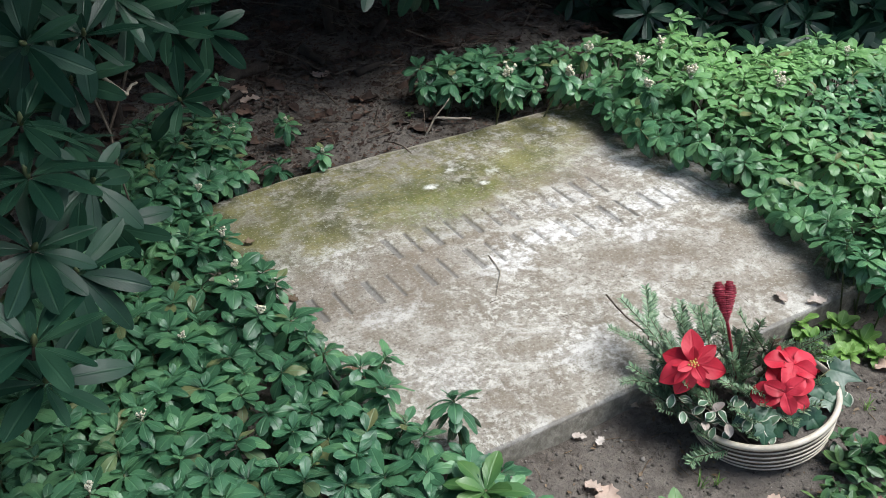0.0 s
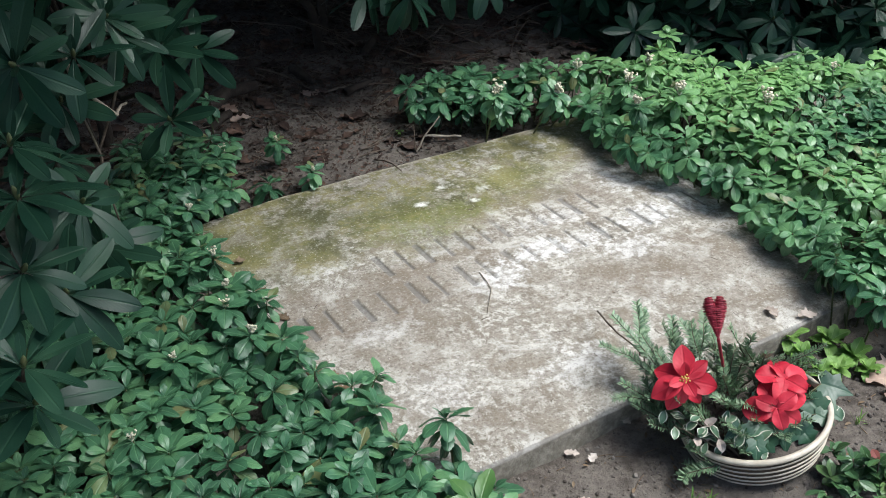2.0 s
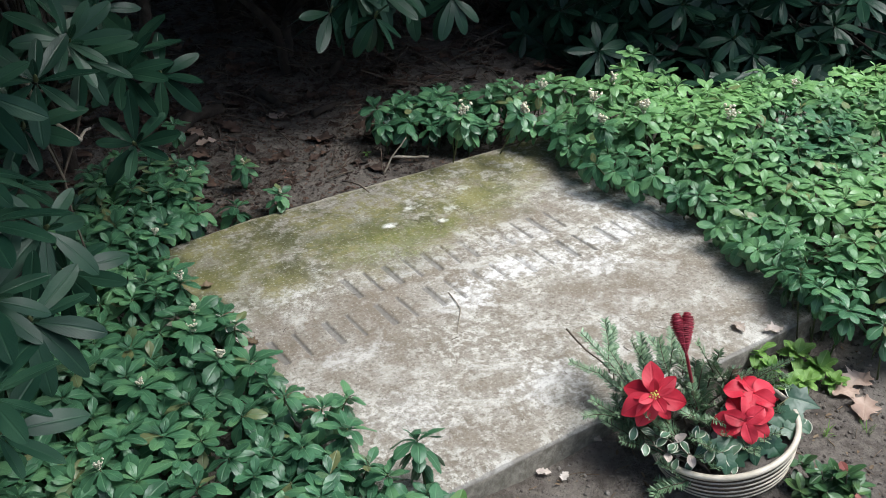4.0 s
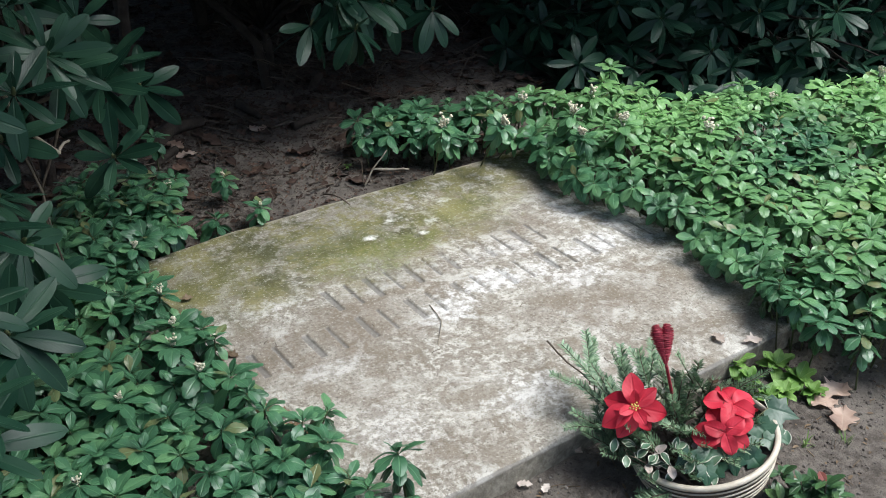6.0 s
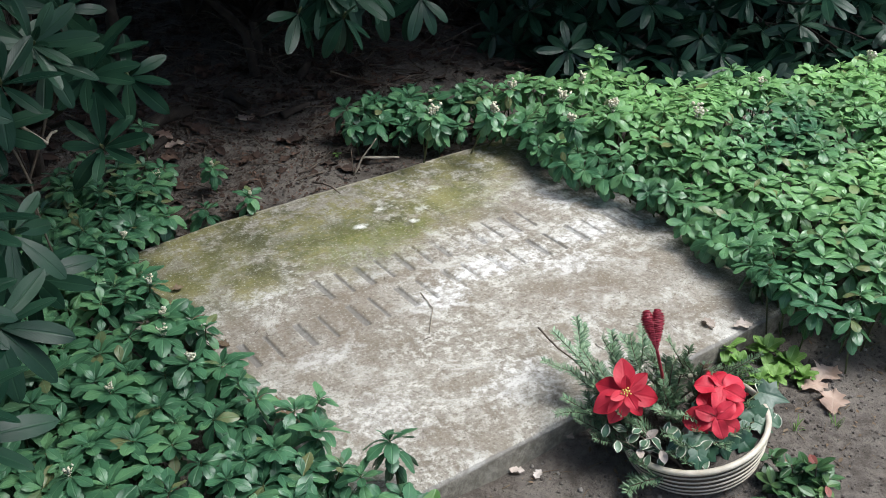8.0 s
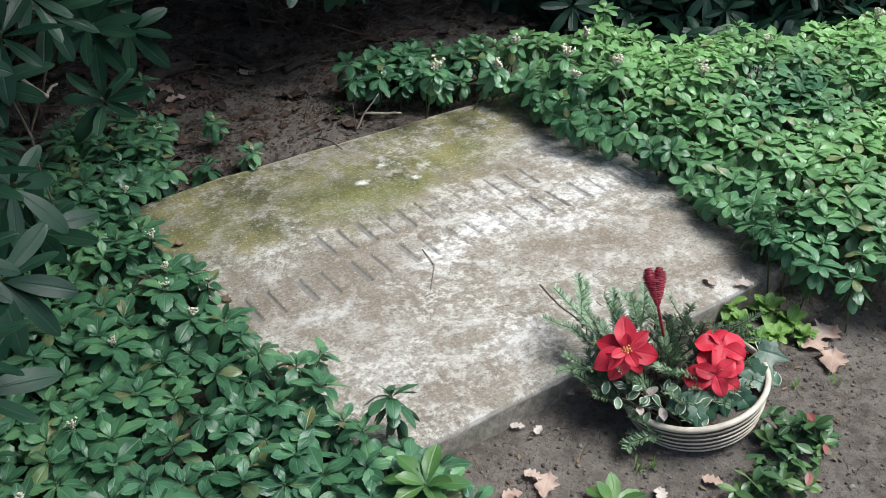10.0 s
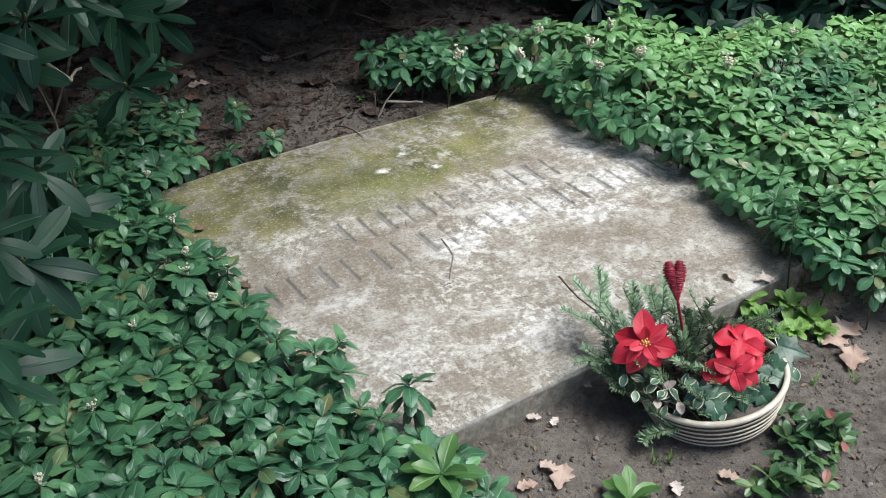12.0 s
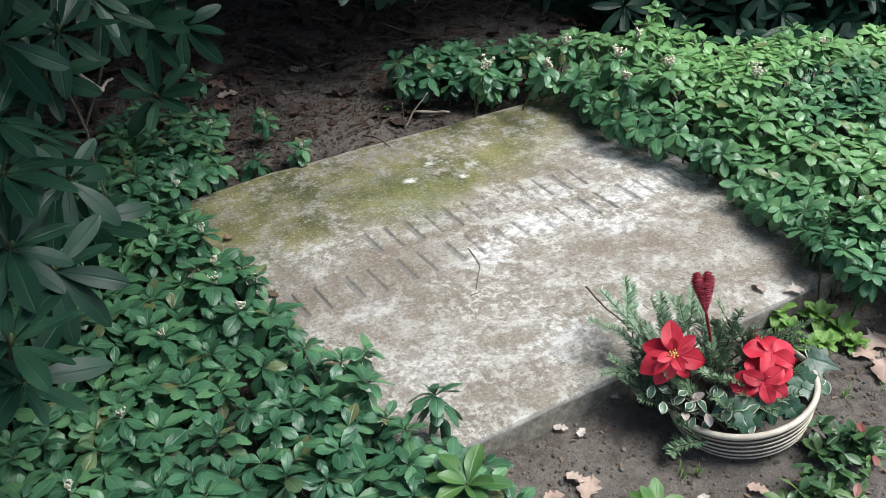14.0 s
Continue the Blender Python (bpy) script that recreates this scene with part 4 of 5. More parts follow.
TO_EYE = Vector((-0.62, -0.55, 0.75))
poinsettia((0.460, -0.119, 0.215), TO_EYE + Vector((-0.15, -0.1, 0.15)), 0.066, "open red fabric poinsettia with pointed petals and yellow centre", in_bowl(170, 0.5), ((7, -18, 10, 1.02, 0.0), (3, 22, 46, 0.60, 0.004)), 0.9)
poinsettia((0.627, -0.224, 0.215), UP * 0.9 + TO_EYE * 0.35, 0.076, "crumpled red fabric poinsettia with drooping petals", in_bowl(330, 0.4), ((5, -58, -20, 0.90, 0.0), (5, -15, 25, 0.7, 0.004)), 1.0, ROUND_MESHES)
poinsettia((0.580, -0.253, 0.185), TO_EYE + Vector((0, 0, -0.1)), 0.070, "small folded red fabric flower hanging over the bowl", in_bowl(320, 0.5), ((5, -30, 5, 0.85, 0.0), (3, 10, 40, 0.6, 0.004)), 2.0, ROUND_MESHES)


def heart_pick():
    """A slim heart wound with red wire on a wound stick."""
    foot, low, high = Vector(in_bowl(95, 0.35)), Vector((0.520, -0.132, 0.300)), Vector((0.540, -0.087, 0.365))
    ob = thing("heart_pick", Matrix.Translation(foot), "slim dark red heart wound from wire on a stick", "decoration")
    up = (high - low).normalized()
    side = up.cross(Vector((0.57, 0.82, 0))).normalized()
    deep = side.cross(up)
    size = (high - low).length
    j = Joined()

    def coil(middle, wide, thick, turn):
        """One turn of wire round the heart, a little askew."""
        pts = []
        for i in range(21):
            a = 6.2832 * i / 20 + turn
            pts.append(middle + side * (wide * math.cos(a)) + deep * (thick * math.sin(a)) + up * (0.0011 * math.sin(a + turn) + rng.uniform(-0.0003, 0.0003)))
        j.add(tube_shape(pts, 0.00085, 5, False))

    core = Joined()
    for sign in (-1, 1):
        pts, radii = [], []
        for i in range(25):
            s = i / 24
            half = size * 0.265 * min(1.0, s / 0.70) ** 0.85
            lobe = half * 0.52 * (1.0 if s < 0.74 else math.sqrt(max(0.02, 1 - ((s - 0.74) / 0.26) ** 2)))
            pts.append(low - foot + up * (size * s) + side * (sign * half * 0.46))
            radii.append(max(0.0012, lobe * 0.92))
        core.add(tube_shape(pts, radii, 12))
    for i in range(26):
        s = 0.04 + 0.93 * i / 25
        half = size * 0.275 * min(1.0, s / 0.70) ** 0.85
        at = low - foot + up * (size * s)
        if s < 0.76:
            coil(at + side * rng.uniform(-0.0005, 0.0005), half + 0.0008, half * 0.50 + 0.0012, rng.uniform(0, 6.28))
        else:
            r = half * 0.54 * math.sqrt(max(0.05, 1 - ((s - 0.74) / 0.26) ** 2))
            for sign in (-1, 1):
                coil(at + side * (sign * half * 0.47), r + 0.0006, r + 0.0006, rng.uniform(0, 6.28))
    heart = part("heart", core.mesh("heart", WIRE), ob)
    part("wire_winding", j.mesh("wire_winding", WIRE), heart, kind="stuff")
    path = [(low - foot) * (i / 40) for i in range(41)]
    part("stick", mesh_of("stick", *tube_shape(path, [0.0030 + (0.0007 if i % 2 else 0) for i in range(41)], 7)[:2], WIRE), ob)


heart_pick()

SMALL_LEAF = leaf_shape(1.0, 0.62, 6, 1.15, 0.75, 0.15, 0.25, 0.0, 0.06)
VARIEGATED_MESH = mesh_of("leaf", *SMALL_LEAF[:2], VARIEGATED, SMALL_LEAF[2])
VARIEGATED_PINK = mesh_of("leaf", *SMALL_LEAF[:2], PALE_DRY, SMALL_LEAF[2])


def leafy_sprig(name, base, tip, leaf_mesh, label, category, group, count=9, size=0.026, other=None):
    base, tip = Vector(base), Vector(tip)
    ob = thing(name, Matrix.Translation(base), label, category, group)
    path = bend((0, 0, 0), tip - base, 0.12, 6, rng)
    part("stem", mesh_of("stem", *tube_shape(path, [0.0018 - 0.0002 * i for i in range(7)], 5)[:2], TWIG), ob)
    for k in range(count):
        s = 0.30 + 0.70 * (k // 2 * 2 + 1) / count
        f = min(5.99, s * 6)
        p = path[int(f)].lerp(path[int(f) + 1], f - int(f))
        up = (UP * 0.7 + TO_EYE * 0.5 + Vector((rng.uniform(-0.5, 0.5), rng.uniform(-0.5, 0.5), 0))).normalized()
        m = axis_pose(p, up, k * 1.57 + (k % 2) * 1.6 + rng.uniform(-0.4, 0.4)) @ Matrix.Rotation(radians(rng.uniform(-10, 25)), 4, "X") @ Matrix.Scale(size * rng.uniform(0.75, 1.15), 4)
        part("leaf", other if other and rng.random() < 0.25 else leaf_mesh, ob, m)


for angle, share, tip in ((200, 0.7, (0.409, -0.158, 0.145)), (210, 0.7, (0.457, -0.174, 0.160)), (215, 0.8, (0.423, -0.114, 0.150)), (230, 0.6, (0.510, -0.197, 0.170)), (240, 0.7, (0.508, -0.242, 0.145)), (350, 0.8, (0.741, -0.287, 0.140)), (20, 0.6, (0.767, -0.242, 0.160)), (280, 0.3, (0.554, -0.199, 0.180))):
    leafy_sprig("variegated_sprig", in_bowl(angle, share), tip, VARIEGATED_MESH, "cream-edged variegated evergreen sprig in the bowl", "plant", "variegated sprigs in the bowl", 7, 0.030, VARIEGATED_PINK)


def ivy_shape():
    """A five-lobed leaf with a bent face."""
    outline = [(0, 0), (0.22, -0.12), (0.46, 0.02), (0.36, 0.26), (0.50, 0.46), (0.24, 0.56), (0, 1.0), (-0.24, 0.56), (-0.50, 0.46), (-0.36, 0.26), (-0.46, 0.02), (-0.22, -0.12)]
    verts, uv = [(0, 0.32, 0.0)], [(0.5, 0.4)]
    for x, y in outline:
        verts.append((x, y, 0.16 * abs(x) - 0.20 * y * y))
        uv.append((0.5 + x, max(0, y)))
    mids = len(verts)
    for x, y in outline:
        verts.append((x * 0.55, 0.32 + (y - 0.32) * 0.55, 0.12 * abs(x) - 0.05 * y * y))
        uv.append((0.5 + x * 0.55, max(0, y)))
    n = len(outline)
    faces = []
    for k in range(n):
        a, b = 1 + k, 1 + (k + 1) % n
        c, d = mids + k, mids + (k + 1) % n
        faces += [(c, a, b, d), (0, c, d)]
    return verts, faces, uv


IVY_SHAPE = ivy_shape()
IVY_MESH = mesh_of("leaf", *IVY_SHAPE[:2], IVY, IVY_SHAPE[2])


def ivy(places):
    base = in_bowl(300, 0.4)
    ob = thing("ivy_plant", Matrix.Translation(base), "dark glossy ivy with lobed leaves growing in the bowl", "ivy")
    for place, size, spin in places:
        p = Vector(place) - base
        part("stalk", mesh_of("stalk", *tube_shape(bend((0, 0, 0), p, 0.12, 4, rng), 0.0014, 5)[:2], STEM), ob)
        up = (TO_EYE + Vector((rng.uniform(-0.3, 0.3), rng.uniform(-0.3, 0.3), 0.4))).normalized()
        part("leaf", IVY_MESH, ob, axis_pose(p, up, spin) @ Matrix.Scale(size, 4))


ivy([((0.551, -0.248, 0.155), 0.062, 2.6), ((0.586, -0.257, 0.160), 0.055, 3.6), ((0.629, -0.270, 0.160), 0.056, 3.0), ((0.677, -0.256, 0.165), 0.060, 4.0), ((0.732, -0.239, 0.170), 0.066, 4.6), ((0.519, -0.266, 0.140), 0.045, 3.1), ((0.669, -0.282, 0.150), 0.042, 4.3), ((0.588, -0.220, 0.180), 0.045, 2.0), ((0.511, -0.231, 0.150), 0.040, 2.2), ((0.593, -0.270, 0.140), 0.050, 3.4), ((0.622, -0.289, 0.140), 0.048, 3.9), ((0.695, -0.268, 0.150), 0.052, 4.4), ((0.550, -0.272, 0.140), 0.050, 3.0)])

# ---- small plants on the soil ----
BROAD = leaf_shape(1.0, 0.58, 8, 1.25, 0.7, 0.22, 0.20, 0.08, 0.10)
PRIM_MESH = mesh_of("leaf", *BROAD[:2], PRIMROSE, BROAD[2])
FRESH_LEAF = leaf_shape(1.0, 0.44, 8, 1.45, 0.75, 0.22, 0.28, 0.06, 0.04)
FRESH_MESH = mesh_of("leaf", *FRESH_LEAF[:2], PACHY_FRESH, FRESH_LEAF[2])


def rosette(name, place, leaf_mesh, count, size, low, high, label, category, group=""):
    x, y = place[0], place[1]
    z = float(ground_height(x, y))
    ob = thing(name, Matrix.Translation((x, y, z)), label, category, group)
    part("stem", mesh_of("stem", *tube_shape([(0, 0, -0.01), (0, 0, max(0.006, place[2] - z))], [0.003, 0.0025], 6)[:2], STEM), ob)
    for k in range(count):
        a = 2.4 * k + rng.uniform(-0.3, 0.3)
        e = radians(low + (high - low) * k / count + rng.uniform(-8, 8))
        m = Matrix.Translation((0, 0, max(0.004, place[2] - z - 0.004))) @ Matrix.Rotation(a, 4, "Z") @ Matrix.Rotation(e, 4, "X") @ Matrix.Rotation(rng.uniform(-0.3, 0.3), 4, "Y") @ Matrix.Scale(size * rng.uniform(0.8, 1.15), 4)
        part("leaf", leaf_mesh, ob, m)


for place, size in (((0.949, 0.007, 0.050), 0.058), ((0.927, -0.058, 0.050), 0.052), ((1.026, -0.055, 0.050), 0.060), ((1.037, -0.113, 0.040), 0.056), ((0.909, -0.123, 0.050), 0.048), ((1.020, -0.166, 0.040), 0.045), ((0.951, -0.137, 0.050), 0.050)):
    rosette("primrose_plant", place, PRIM_MESH, 12, size * 0.78, -5, 66, "bright yellow-green primrose with crinkled leaves before the slab", "plant", "primroses before the slab")
rosette("pachysandra_shoot", (0.276, -0.300, 0.045), FRESH_MESH, 9, 0.062, 8, 65, "fresh light green shoot with broad leaves on bare soil", "plant")
rosette("pachysandra_shoot", (-0.060, -0.162, 0.185), FRESH_MESH, 13, 0.068, -14, 55, "fresh light green shoot with long leaves in the ground cover", "plant")
SHRUB_LEAF = leaf_shape(1.0, 0.50, 6, 1.1, 0.75, 0.12, 0.22, 0.0, 0.03)
SHRUB_MESH = mesh_of("leaf", *SHRUB_LEAF[:2], GAULTHERIA, SHRUB_LEAF[2])
RED_MESH = mesh_of("leaf", *SHRUB_LEAF[:2], RED_LEAF, SHRUB_LEAF[2])


def small_shrub(root, tips, label):
    root = Vector((root[0], root[1], float(ground_height(root[0], root[1]))))
    ob = thing("gaultheria_shrub", Matrix.Translation(root), label, "shrub")
    for tip in tips:
        path = bend((0, 0, -0.01), Vector(tip) - root, 0.12, 6, rng)
        stem = part("stem", mesh_of("stem", *tube_shape(path, [0.0024 - 0.0002 * i for i in range(7)], 5)[:2], TWIG), ob)
        for k in range(16):
            s = 0.36 + 0.64 * k / 15
            f = min(5.99, s * 6)
            p = path[int(f)].lerp(path[int(f) + 1], f - int(f))
            m = axis_pose(p, UP + Vector((rng.uniform(-0.5, 0.5), rng.uniform(-0.5, 0.5), 0)), 2.4 * k + rng.uniform(-0.4, 0.4)) @ Matrix.Rotation(radians(rng.uniform(-5, 45)), 4, "X") @ Matrix.Scale(rng.uniform(0.026, 0.044), 4)
            part("leaf", RED_MESH if rng.random() < 0.07 else SHRUB_MESH, stem, m)


small_shrub((0.690, -0.395, 0.000), [(0.670, -0.335, 0.100), (0.660, -0.386, 0.120), (0.711, -0.400, 0.110), (0.700, -0.448, 0.090), (0.620, -0.375, 0.080), (0.640, -0.420, 0.100), (0.745, -0.430, 0.070), (0.640, -0.350, 0.060), (0.690, -0.420, 0.130)],
            "low evergreen shrub with green and reddish leaves on the soil")
small_shrub((0.570, -0.440, 0.000), [(0.584, -0.393, 0.080), (0.606, -0.442, 0.100), (0.639, -0.481, 0.090), (0.518, -0.421, 0.070), (0.540, -0.468, 0.100), (0.480, -0.413, 0.060), (0.590, -0.500, 0.080)],
            "low evergreen shrub with broad green leaves on the soil")


def grass_tuft(place, label):
    x, y = place[0], place[1]
    ob = thing("grass_tuft", Matrix.Translation((x, y, float(ground_height(x, y)))), label, "grass", "grass tufts on the soil")
    for k in range(9):
        blade = leaf_shape(rng.uniform(0.022, 0.040), 0.0028, 4, 0.7, 0.6, rng.uniform(0.05, 0.4), 0.3, side=(-1, 0, 1))
        part("blade", mesh_of("blade", *blade[:2], PRIMROSE, blade[2]), ob, Matrix.Translation((rng.uniform(-0.007, 0.007), rng.uniform(-0.007, 0.007), -0.002)) @ Matrix.Rotation(rng.uniform(0, 6.28), 4, "Z") @ Matrix.Rotation(radians(rng.uniform(60, 88)), 4, "X"))


for place in ((0.396, -0.247, 0.015), (0.426, -0.257, 0.015), (0.853, -0.270, 0.020), (0.949, -0.308, 0.020)):
    grass_tuft(place, "small tuft of fresh grass blades in the soil")
rosette("weed_seedling", (0.720, 1.423, 0.075), PRIM_MESH, 5, 0.018, 5, 50, "tiny pale green seedling on bare soil", "plant")


# ---- dead leaves, twigs and clods ----
def oak_shape(rng):
    """A dry lobed oak leaf, curled up at its edges."""
    rows, side = 18, (-1, -0.55, 0, 0.55, 1)
    verts, uv, faces = [], [], []
    bow = rng.uniform(0.4, 0.9)
    for i in range(rows + 1):
        s = i / rows
        w = 0.31 * math.sin(math.pi * min(1, s * 0.95 + 0.03) ** 1.25) ** 0.7 * (1 + 0.27 * math.sin(s * 25))
        for u in side:
            verts.append((u * w, s, bow * (u * w) ** 2 + 0.10 * math.sin(s * 6 + u) * s + 0.04 * math.sin(13 * s + 5 * u)))
            uv.append((0.5 + u / 2, s))
    n = len(side)
    for i in range(rows):
        for j in range(n - 1):
            a = i * n + j
            faces.append((a, a + 1, a + n + 1, a + n))
    return verts, faces, uv


def dead_leaf(place, size, spin, label, material=DRY, lift=0.012, tip=0.0):
    x, y = place[0], place[1]
    shape = oak_shape(rng)
    me = mesh_of("dry_leaf", *shape[:2], material, shape[2])
    ob = new("dry_leaf", me)
    ob.matrix_basis = Matrix.Translation((x, y, max(float(ground_height(x, y)), place[2] if len(place) > 2 and place[2] > 0.07 else 0) + lift)) @ Matrix.Rotation(spin, 4, "Z") @ Matrix.Rotation(tip, 4, "X") @ Matrix.Scale(size, 4)
    tagged(ob, label, "dead leaf", "dead leaves on the soil")


for place, size, spin in (((0.985, -0.190, 0.020), 0.070, -1.9), ((1.030, -0.190, 0.020), 0.095, -1.5), ((0.965, -0.285, 0.020), 0.095, -1.0)):
    dead_leaf(place, size, spin, "curled pale brown oak leaf lying on the soil")
for place, size, spin in (((0.193, -0.194, 0.020), 0.070, -0.9), ((0.222, -0.160, 0.020), 0.040, 0.4), ((0.169, -0.164, 0.020), 0.042, 1.2), ((0.506, -0.371, 0.020), 0.042, 0.5)):
    dead_leaf(place, size, spin, "torn light brown dead leaf on the soil")
for place, size, spin in (((0.293, -0.024, 0.020), 0.032, 0.8), ((0.439, -0.015, 0.020), 0.036, 0.3), ((0.375, -0.335, 0.020), 0.040, -0.6), ((0.321, -0.042, 0.020), 0.028, 2.0)):
    dead_leaf(place, size, spin, "small bleached dry leaf before the slab", PALE_DRY)
for place, size, spin in (((0.941, 0.041, 0.083), 0.045, -0.3), ((0.986, 0.018, 0.083), 0.05, -1.9)):
    dead_leaf(place, size, spin, "bleached dry leaf caught on the slab's edge", PALE_DRY, 0.006)
for place, size, spin in (((0.322, 1.826, 0.070), 0.09, 0.3), ((0.348, 1.771, 0.070), 0.07, 1.4), ((0.597, 1.835, 0.070), 0.06, 0.0), ((0.653, 1.859, 0.070), 0.05, 2.0), ((1.590, 0.210, 0.210), 0.05, 0.8)):
    dead_leaf(place, size, spin, "brown fallen leaf under the shrubs", DRY)


for k in range(16):
    x, y = -0.085 + rng.uniform(-0.03, 0.05), 0.12 + 0.055 * k + rng.uniform(-0.02, 0.02)
    dead_leaf((x, y, 0.086), rng.uniform(0.030, 0.050), rng.uniform(0, 6.28), "withered brown leaf at the edge of the slab", WITHERED, 0.004, rng.uniform(-0.2, 0.4))


def twig_thing(points, radius, label, material=TWIG, name="twig"):
    first = Vector(points[0])
    path = []
    for a, b in zip(points, points[1:]):
        a, b = Vector(a) - first, Vector(b) - first
        path += bend(a, b, 0.03, 5, rng)[:-1]
    path.append(Vector(points[-1]) - first)
    me = mesh_of(name, *tube_shape(path, [radius * (1 - 0.5 * i / len(path)) for i in range(len(path))], 7)[:2], material)
    ob = new(name, me)
    ob.location = first
    tagged(ob, label, "stick", "sticks on the ground")


twig_thing([(0.453, 0.576, 0.083), (0.436, 0.500, 0.085), (0.368, 0.419, 0.083)], 0.0016, "thin pale dry stalk lying on the slab", PALE_TWIG)
twig_thing([(0.676, 1.253, 0.075), (0.707, 1.251, 0.130), (0.750, 1.236, 0.190)], 0.0035, "bare stick poking up behind the slab", PALE_TWIG)
twig_thing([(0.680, 1.260, 0.075), (0.688, 1.286, 0.150)], 0.0025, "thin bare stick poking up behind the slab")
twig_thing([(0.650, 2.087, 0.080), (0.668, 1.955, 0.070)], 0.020, "short sawn piece of branch on the soil", BARK, "branch_piece")
twig_thing([(0.722, 1.800, 0.075), (0.837, 1.821, 0.085)], 0.016, "short broken piece of branch on the soil", BARK, "branch_piece")
twig_thing([(0.541, 2.159, 0.075), (0.600, 1.974, 0.085), (0.636, 1.825, 0.075)], 0.004, "long thin twig on the soil")
twig_thing([(0.649, 1.829, 0.075), (0.749, 1.829, 0.080), (0.909, 1.784, 0.075)], 0.004, "long thin twig on the soil")
twig_thing([(0.769, 1.352, 0.072), (0.871, 1.290, 0.072)], 0.006, "pale fallen stem behind the slab", PALE_TWIG)
twig_thing([(-0.223, 1.610, 0.400), (-0.178, 1.672, 0.300), (-0.107, 1.688, 0.220)], 0.006, "bare grey branch under the rhododendron")
twig_thing([(-0.187, 1.817, 0.250), (-0.149, 1.772, 0.070)], 0.004, "bare upright twig under the rhododendron")
twig_thing([(-0.092, 1.690, 0.300), (-0.137, 1.811, 0.070)], 0.004, "bare upright twig under the rhododendron")
twig_thing([(0.142, 1.762, 0.075), (0.200, 1.763, 0.080)], 0.003, "dry twig on the soil")
twig_thing([(0.833, 2.207, 0.000), (0.833, 2.207, 0.013), (0.836, 2.239, 0.095), (0.834, 2.287, 0.218), (0.759, 2.357, 0.322), (0.645, 2.437, 0.428)], 0.026, "curved bare rhododendron trunk rising from the soil", BARK, "bare_trunk")
twig_thing([(0.519, 2.857, 0.020), (0.499, 2.807, 0.035), (0.515, 2.853, 0.188), (0.517, 2.898, 0.340)], 0.040, "bare rhododendron trunk in deep shade", BARK, "bare_trunk")
twig_thing([(0.929, 2.148, -0.012), (0.982, 2.147, 0.048), (1.028, 2.147, 0.109)], 0.026, "leaning broken stump in deep shade", BARK, "bare_trunk")
twig_thing([(0.297, 2.165, 0.640), (0.281, 2.135, 0.455), (0.285, 2.110, 0.240), (0.30, 2.10, 0.03)], 0.026, "upright bare brown rhododendron trunk", BARK, "bare_trunk")
twig_thing([(0.23, 1.90, 0.075), (0.34, 1.97, 0.095), (0.47, 2.01, 0.080)], 0.036, "thick fallen limb lying on the shaded soil", BARK, "fallen_limb")
twig_thing([(0.20, 1.78, 0.065), (0.30, 1.83, 0.080)], 0.022, "short thick branch end on the shaded soil", BARK, "branch_piece")
twig_thing([(-0.362, 1.025, 0.687), (-0.350, 1.000, 0.625), (-0.317, 0.973, 0.576), (-0.282, 0.950, 0.541), (-0.22, 1.10, 0.50)], 0.006, "bare grey-brown branch in the rhododendron", PALE_TWIG)
twig_thing([(-0.204, 1.200, 0.520), (-0.288, 1.155, 0.372), (-0.30, 1.16, 0.06)], 0.004, "thin bare twig in the rhododendron")
twig_thing([(-0.336, 1.132, 0.551), (-0.308, 1.061, 0.402), (-0.28, 1.05, 0.06)], 0.004, "thin bare twig in the rhododendron")
twig_thing([(0.560, 0.250, 0.120), (0.503, 0.123, 0.160), (0.505, 0.016, 0.150)], 0.0025, "bare dry stalk reaching from the bowl over the slab")


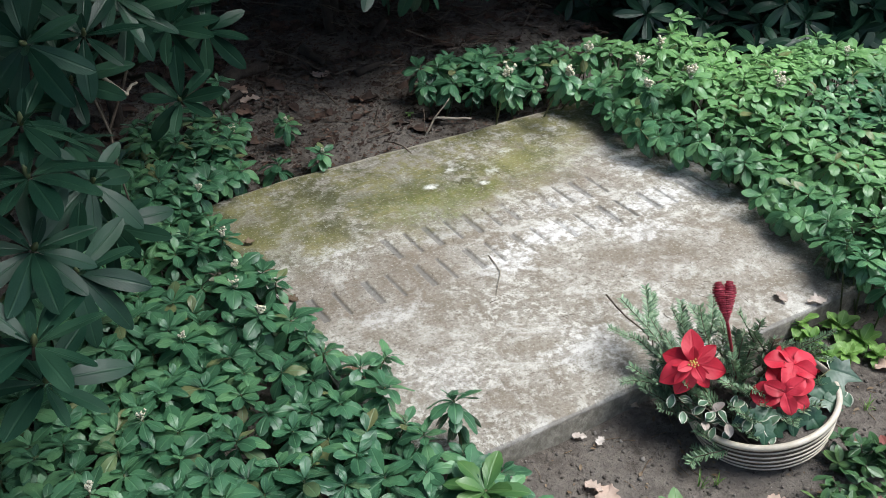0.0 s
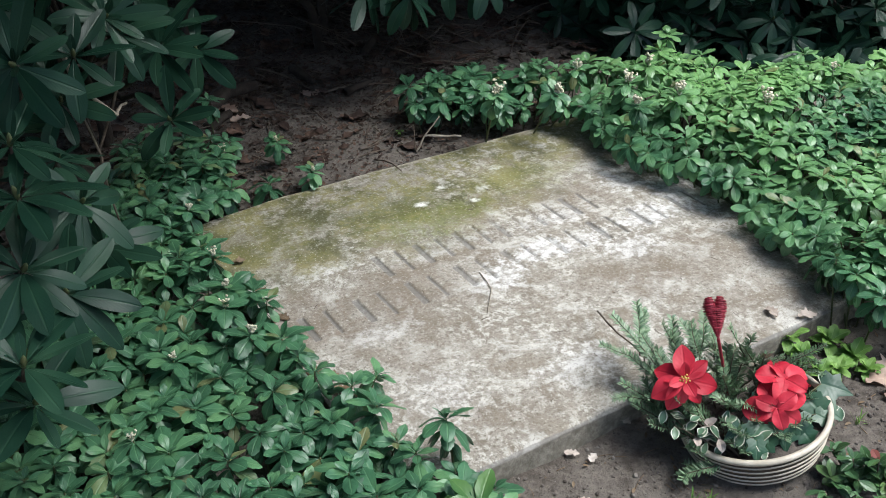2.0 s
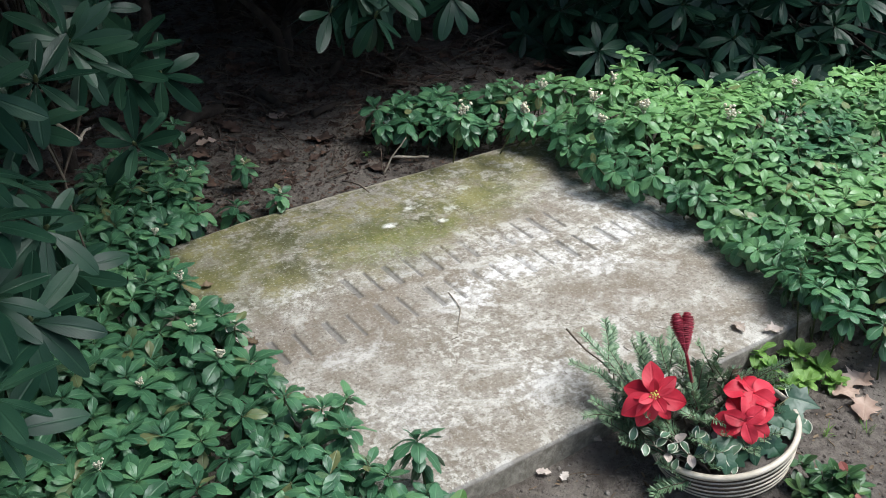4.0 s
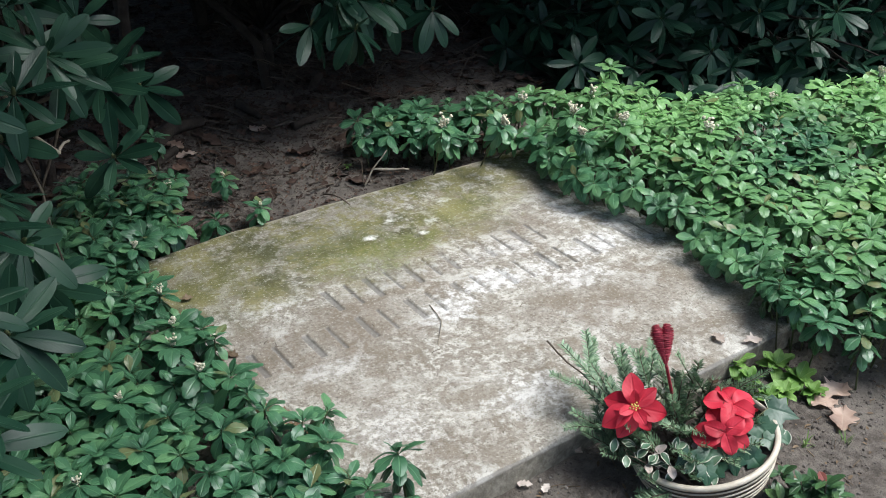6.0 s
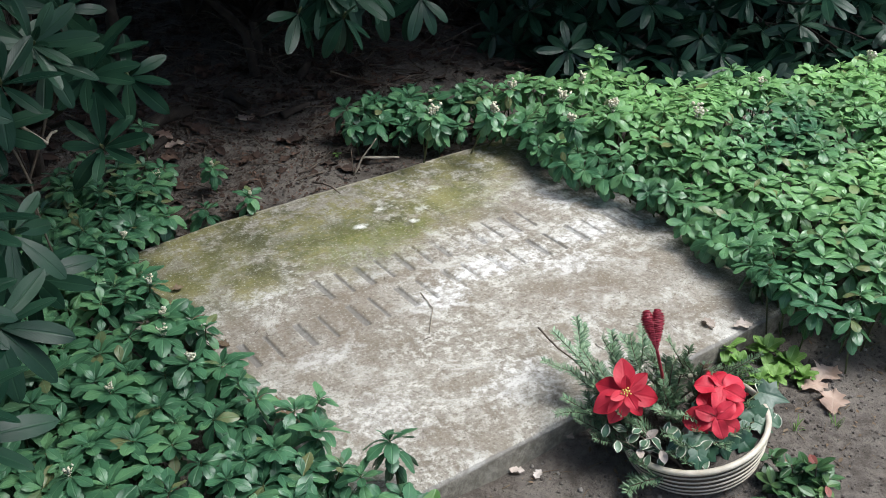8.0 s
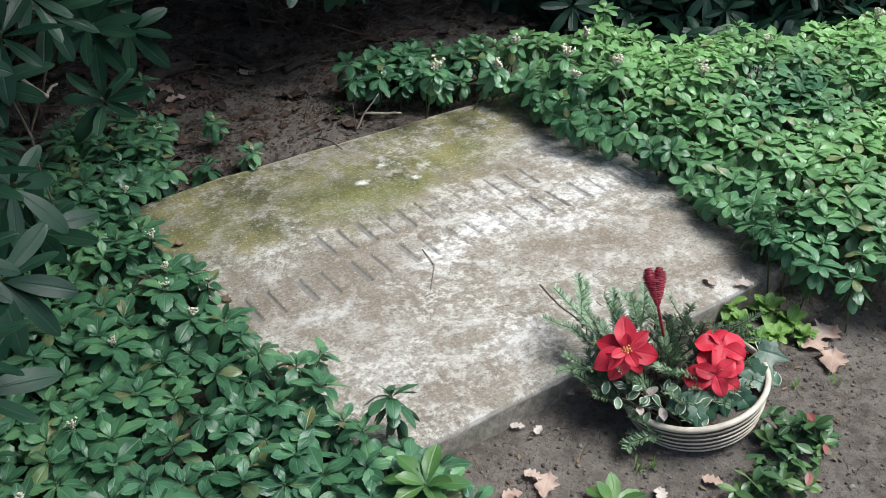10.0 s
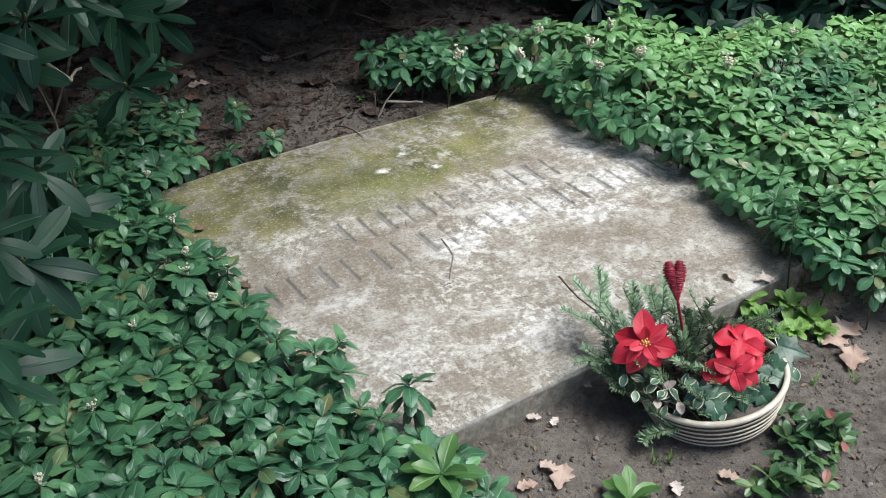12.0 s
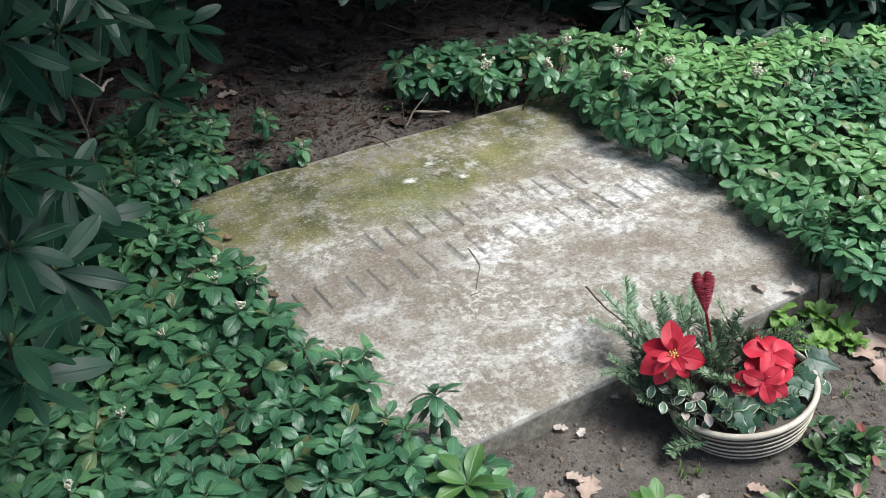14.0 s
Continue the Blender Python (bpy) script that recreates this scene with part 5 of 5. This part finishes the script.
def build_litter():
    j = Joined()
    shapes = [oak_shape(rng) for _ in range(3)] + [leaf_shape(1.0, 0.4, 5, 1.2, 0.7, 0.2, 0.4, side=(-1, 0, 1)) for _ in range(2)]
    for _ in range(7000):
        x, y = rng.uniform(-0.9, 3.4), rng.uniform(1.35, 3.8)
        if y < 1.9 and rng.random() < 0.35:
            continue
        m = Matrix.Translation((x, y, float(ground_height(x, y)) + 0.004)) @ Matrix.Rotation(rng.uniform(0, 6.28), 4, "Z") @ Matrix.Rotation(rng.uniform(-0.4, 0.4), 4, "X") @ Matrix.Rotation(rng.uniform(-0.4, 0.4), 4, "Y") @ Matrix.Scale(rng.choice((0.015, 0.02, 0.03, 0.05, 0.07)) * rng.uniform(0.8, 1.2), 4)
        j.add(shapes[rng.randrange(5)], m)
    ob = new("leaf_litter", j.mesh("leaf_litter", LITTER))
    tagged(ob, "dark brown leaf litter scattered under the shrubs", "leaf litter", kind="stuff")
    f = Joined()
    scraps = [leaf_shape(1.0, w, 3, 1.1, 0.7, c, 0.4, side=(-1, 0, 1)) for w, c in ((0.5, 0.1), (0.3, 0.4), (0.7, -0.2))]
    for _ in range(9000):
        x, y = rng.uniform(-0.35, 1.3), 1.22 + 1.2 * rng.random()
        m = Matrix.Translation((x, y, float(ground_height(x, y)) + 0.0025)) @ Matrix.Rotation(rng.uniform(0, 6.28), 4, "Z") @ Matrix.Rotation(rng.uniform(-0.5, 0.5), 4, "X") @ Matrix.Rotation(rng.uniform(-0.5, 0.5), 4, "Y") @ Matrix.Scale(rng.uniform(0.005, 0.017), 4)
        f.add(scraps[rng.randrange(3)], m)
    tagged(new("leaf_mould", f.mesh("leaf_mould", LITTER)), "fine dark leaf mould covering the soil behind the slab", "leaf litter", kind="stuff")
    t = Joined()
    for _ in range(330):
        x, y = rng.uniform(0.9, 3.0), rng.uniform(1.75, 3.3)
        a, s = rng.uniform(0, 6.28), rng.uniform(0.08, 0.34)
        z = float(ground_height(x, y)) + rng.uniform(0.004, 0.06)
        t.add(tube_shape(bend((x, y, z), (x + s * math.cos(a), y + s * math.sin(a), z + rng.uniform(-0.02, 0.10)), 0.15, 5, rng), rng.uniform(0.0012, 0.0030), 4))
    for _ in range(2000):
        x, y = rng.uniform(-0.8, 3.2), rng.uniform(1.3, 3.6)
        if y < 1.8 and rng.random() < 0.6:
            continue
        a, s = rng.uniform(0, 6.28), rng.uniform(0.02, 0.16)
        z = float(ground_height(x, y)) + 0.004
        t.add(tube_shape(bend((x, y, z), (x + s * math.cos(a), y + s * math.sin(a), z + rng.uniform(0, 0.02)), 0.08, 3, rng), rng.uniform(0.0008, 0.0026), 4))
    tagged(new("fallen_twigs", t.mesh("fallen_twigs", TWIG)), "thin dry twigs strewn over the shaded soil", "twigs", kind="stuff")
    c = Joined()
    for _ in range(24000):
        if rng.random() < 0.5:
            x, y = rng.uniform(-0.2, 1.7), rng.uniform(-0.75, 0.0)
        else:
            x, y = rng.uniform(-0.2, 1.6), rng.uniform(1.2, 2.2)
        s = 0.0018 + 0.009 * rng.random() ** 7
        c.add(lump_shape(rng, s), Matrix.Translation((x, y, float(ground_height(x, y)) + s * 0.2)) @ Matrix.Rotation(rng.uniform(0, 6.28), 4, "Z"))
    tagged(new("soil_crumbs", c.mesh("soil_crumbs", CRUMB, False)), "small crumbs and clods of dark earth", "soil", kind="stuff")
    b = Joined()
    chips = [leaf_shape(1.0, 0.45, 4, 1.1, 0.7, c, 0.4, side=(-1, 0, 1)) for c in (0.1, 0.4, -0.2)]
    for _ in range(520):
        x, y = rng.uniform(0.0, 1.7), rng.uniform(-0.72, -0.01)
        m = Matrix.Translation((x, y, float(ground_height(x, y)) + 0.002)) @ Matrix.Rotation(rng.uniform(0, 6.28), 4, "Z") @ Matrix.Rotation(rng.uniform(-0.5, 0.5), 4, "X") @ Matrix.Scale(rng.uniform(0.004, 0.018), 4)
        b.add(chips[rng.randrange(3)], m)
    for _ in range(160):
        x, y = rng.uniform(0.0, 1.7), rng.uniform(-0.72, -0.01)
        a, s = rng.uniform(0, 6.28), rng.uniform(0.01, 0.05)
        z = float(ground_height(x, y)) + 0.003
        b.add(tube_shape(bend((x, y, z), (x + s * math.cos(a), y + s * math.sin(a), z), 0.08, 3, rng), rng.uniform(0.0005, 0.0012), 4))
    tagged(new("plant_debris", b.mesh("plant_debris", WITHERED)), "brown scraps of leaf and stalk on the soil", "debris", kind="stuff")
    p = Joined()
    for _ in range(260):
        x, y = rng.uniform(0.05, 1.6), rng.uniform(-0.7, -0.005)
        s = 0.002 + 0.011 * rng.random() ** 3
        p.add(lump_shape(rng, s), Matrix.Translation((x, y, float(ground_height(x, y)) + s * 0.15)) @ Matrix.Rotation(rng.uniform(0, 6.28), 4, "Z"))
    tagged(new("pebbles", p.mesh("pebbles", PEBBLE)), "pale grit and pebbles in the soil before the slab", "pebbles", kind="stuff")
    d = Joined()
    for _ in range(60):
        x, y = rng.uniform(0.0, 1.2), rng.uniform(0.03, 1.15)
        if rng.random() < 0.5:
            x, y = rng.gauss(0.68, 0.10), rng.gauss(0.16, 0.07)
        if not (0.0 < x < 1.2 and 0.02 < y < 1.15):
            continue
        a, s = rng.uniform(0, 6.28), rng.uniform(0.006, 0.03)
        d.add(tube_shape(bend((x, y, SLAB_TOP + 0.002), (x + s * math.cos(a), y + s * math.sin(a), SLAB_TOP + 0.002), 0.06, 3, rng), rng.uniform(0.0004, 0.0007), 4))
    tagged(new("fallen_needles", d.mesh("fallen_needles", TWIG)), "dry needles and bits of stalk strewn on the slab", "debris", kind="stuff")


build_litter()


def grave_candle(x, y):
    z = float(ground_height(x, y))
    ob = thing("grave_candle", Matrix.Translation((x, y, z)), "small red plastic grave candle standing in deep shade", "candle")
    part("body", mesh_of("body", *lathe_shape([(0.0, 0.0), (0.026, 0.0), (0.030, 0.004), (0.033, 0.05), (0.033, 0.10), (0.028, 0.108), (0.0, 0.109)], 32)[:2], RED_PLASTIC), ob)
    part("lid", mesh_of("lid", *lathe_shape([(0.034, 0.100), (0.035, 0.108), (0.030, 0.118), (0.010, 0.124), (0.0, 0.125)], 32)[:2], GLAZE_DARK), ob)


grave_candle(1.674, 2.559)
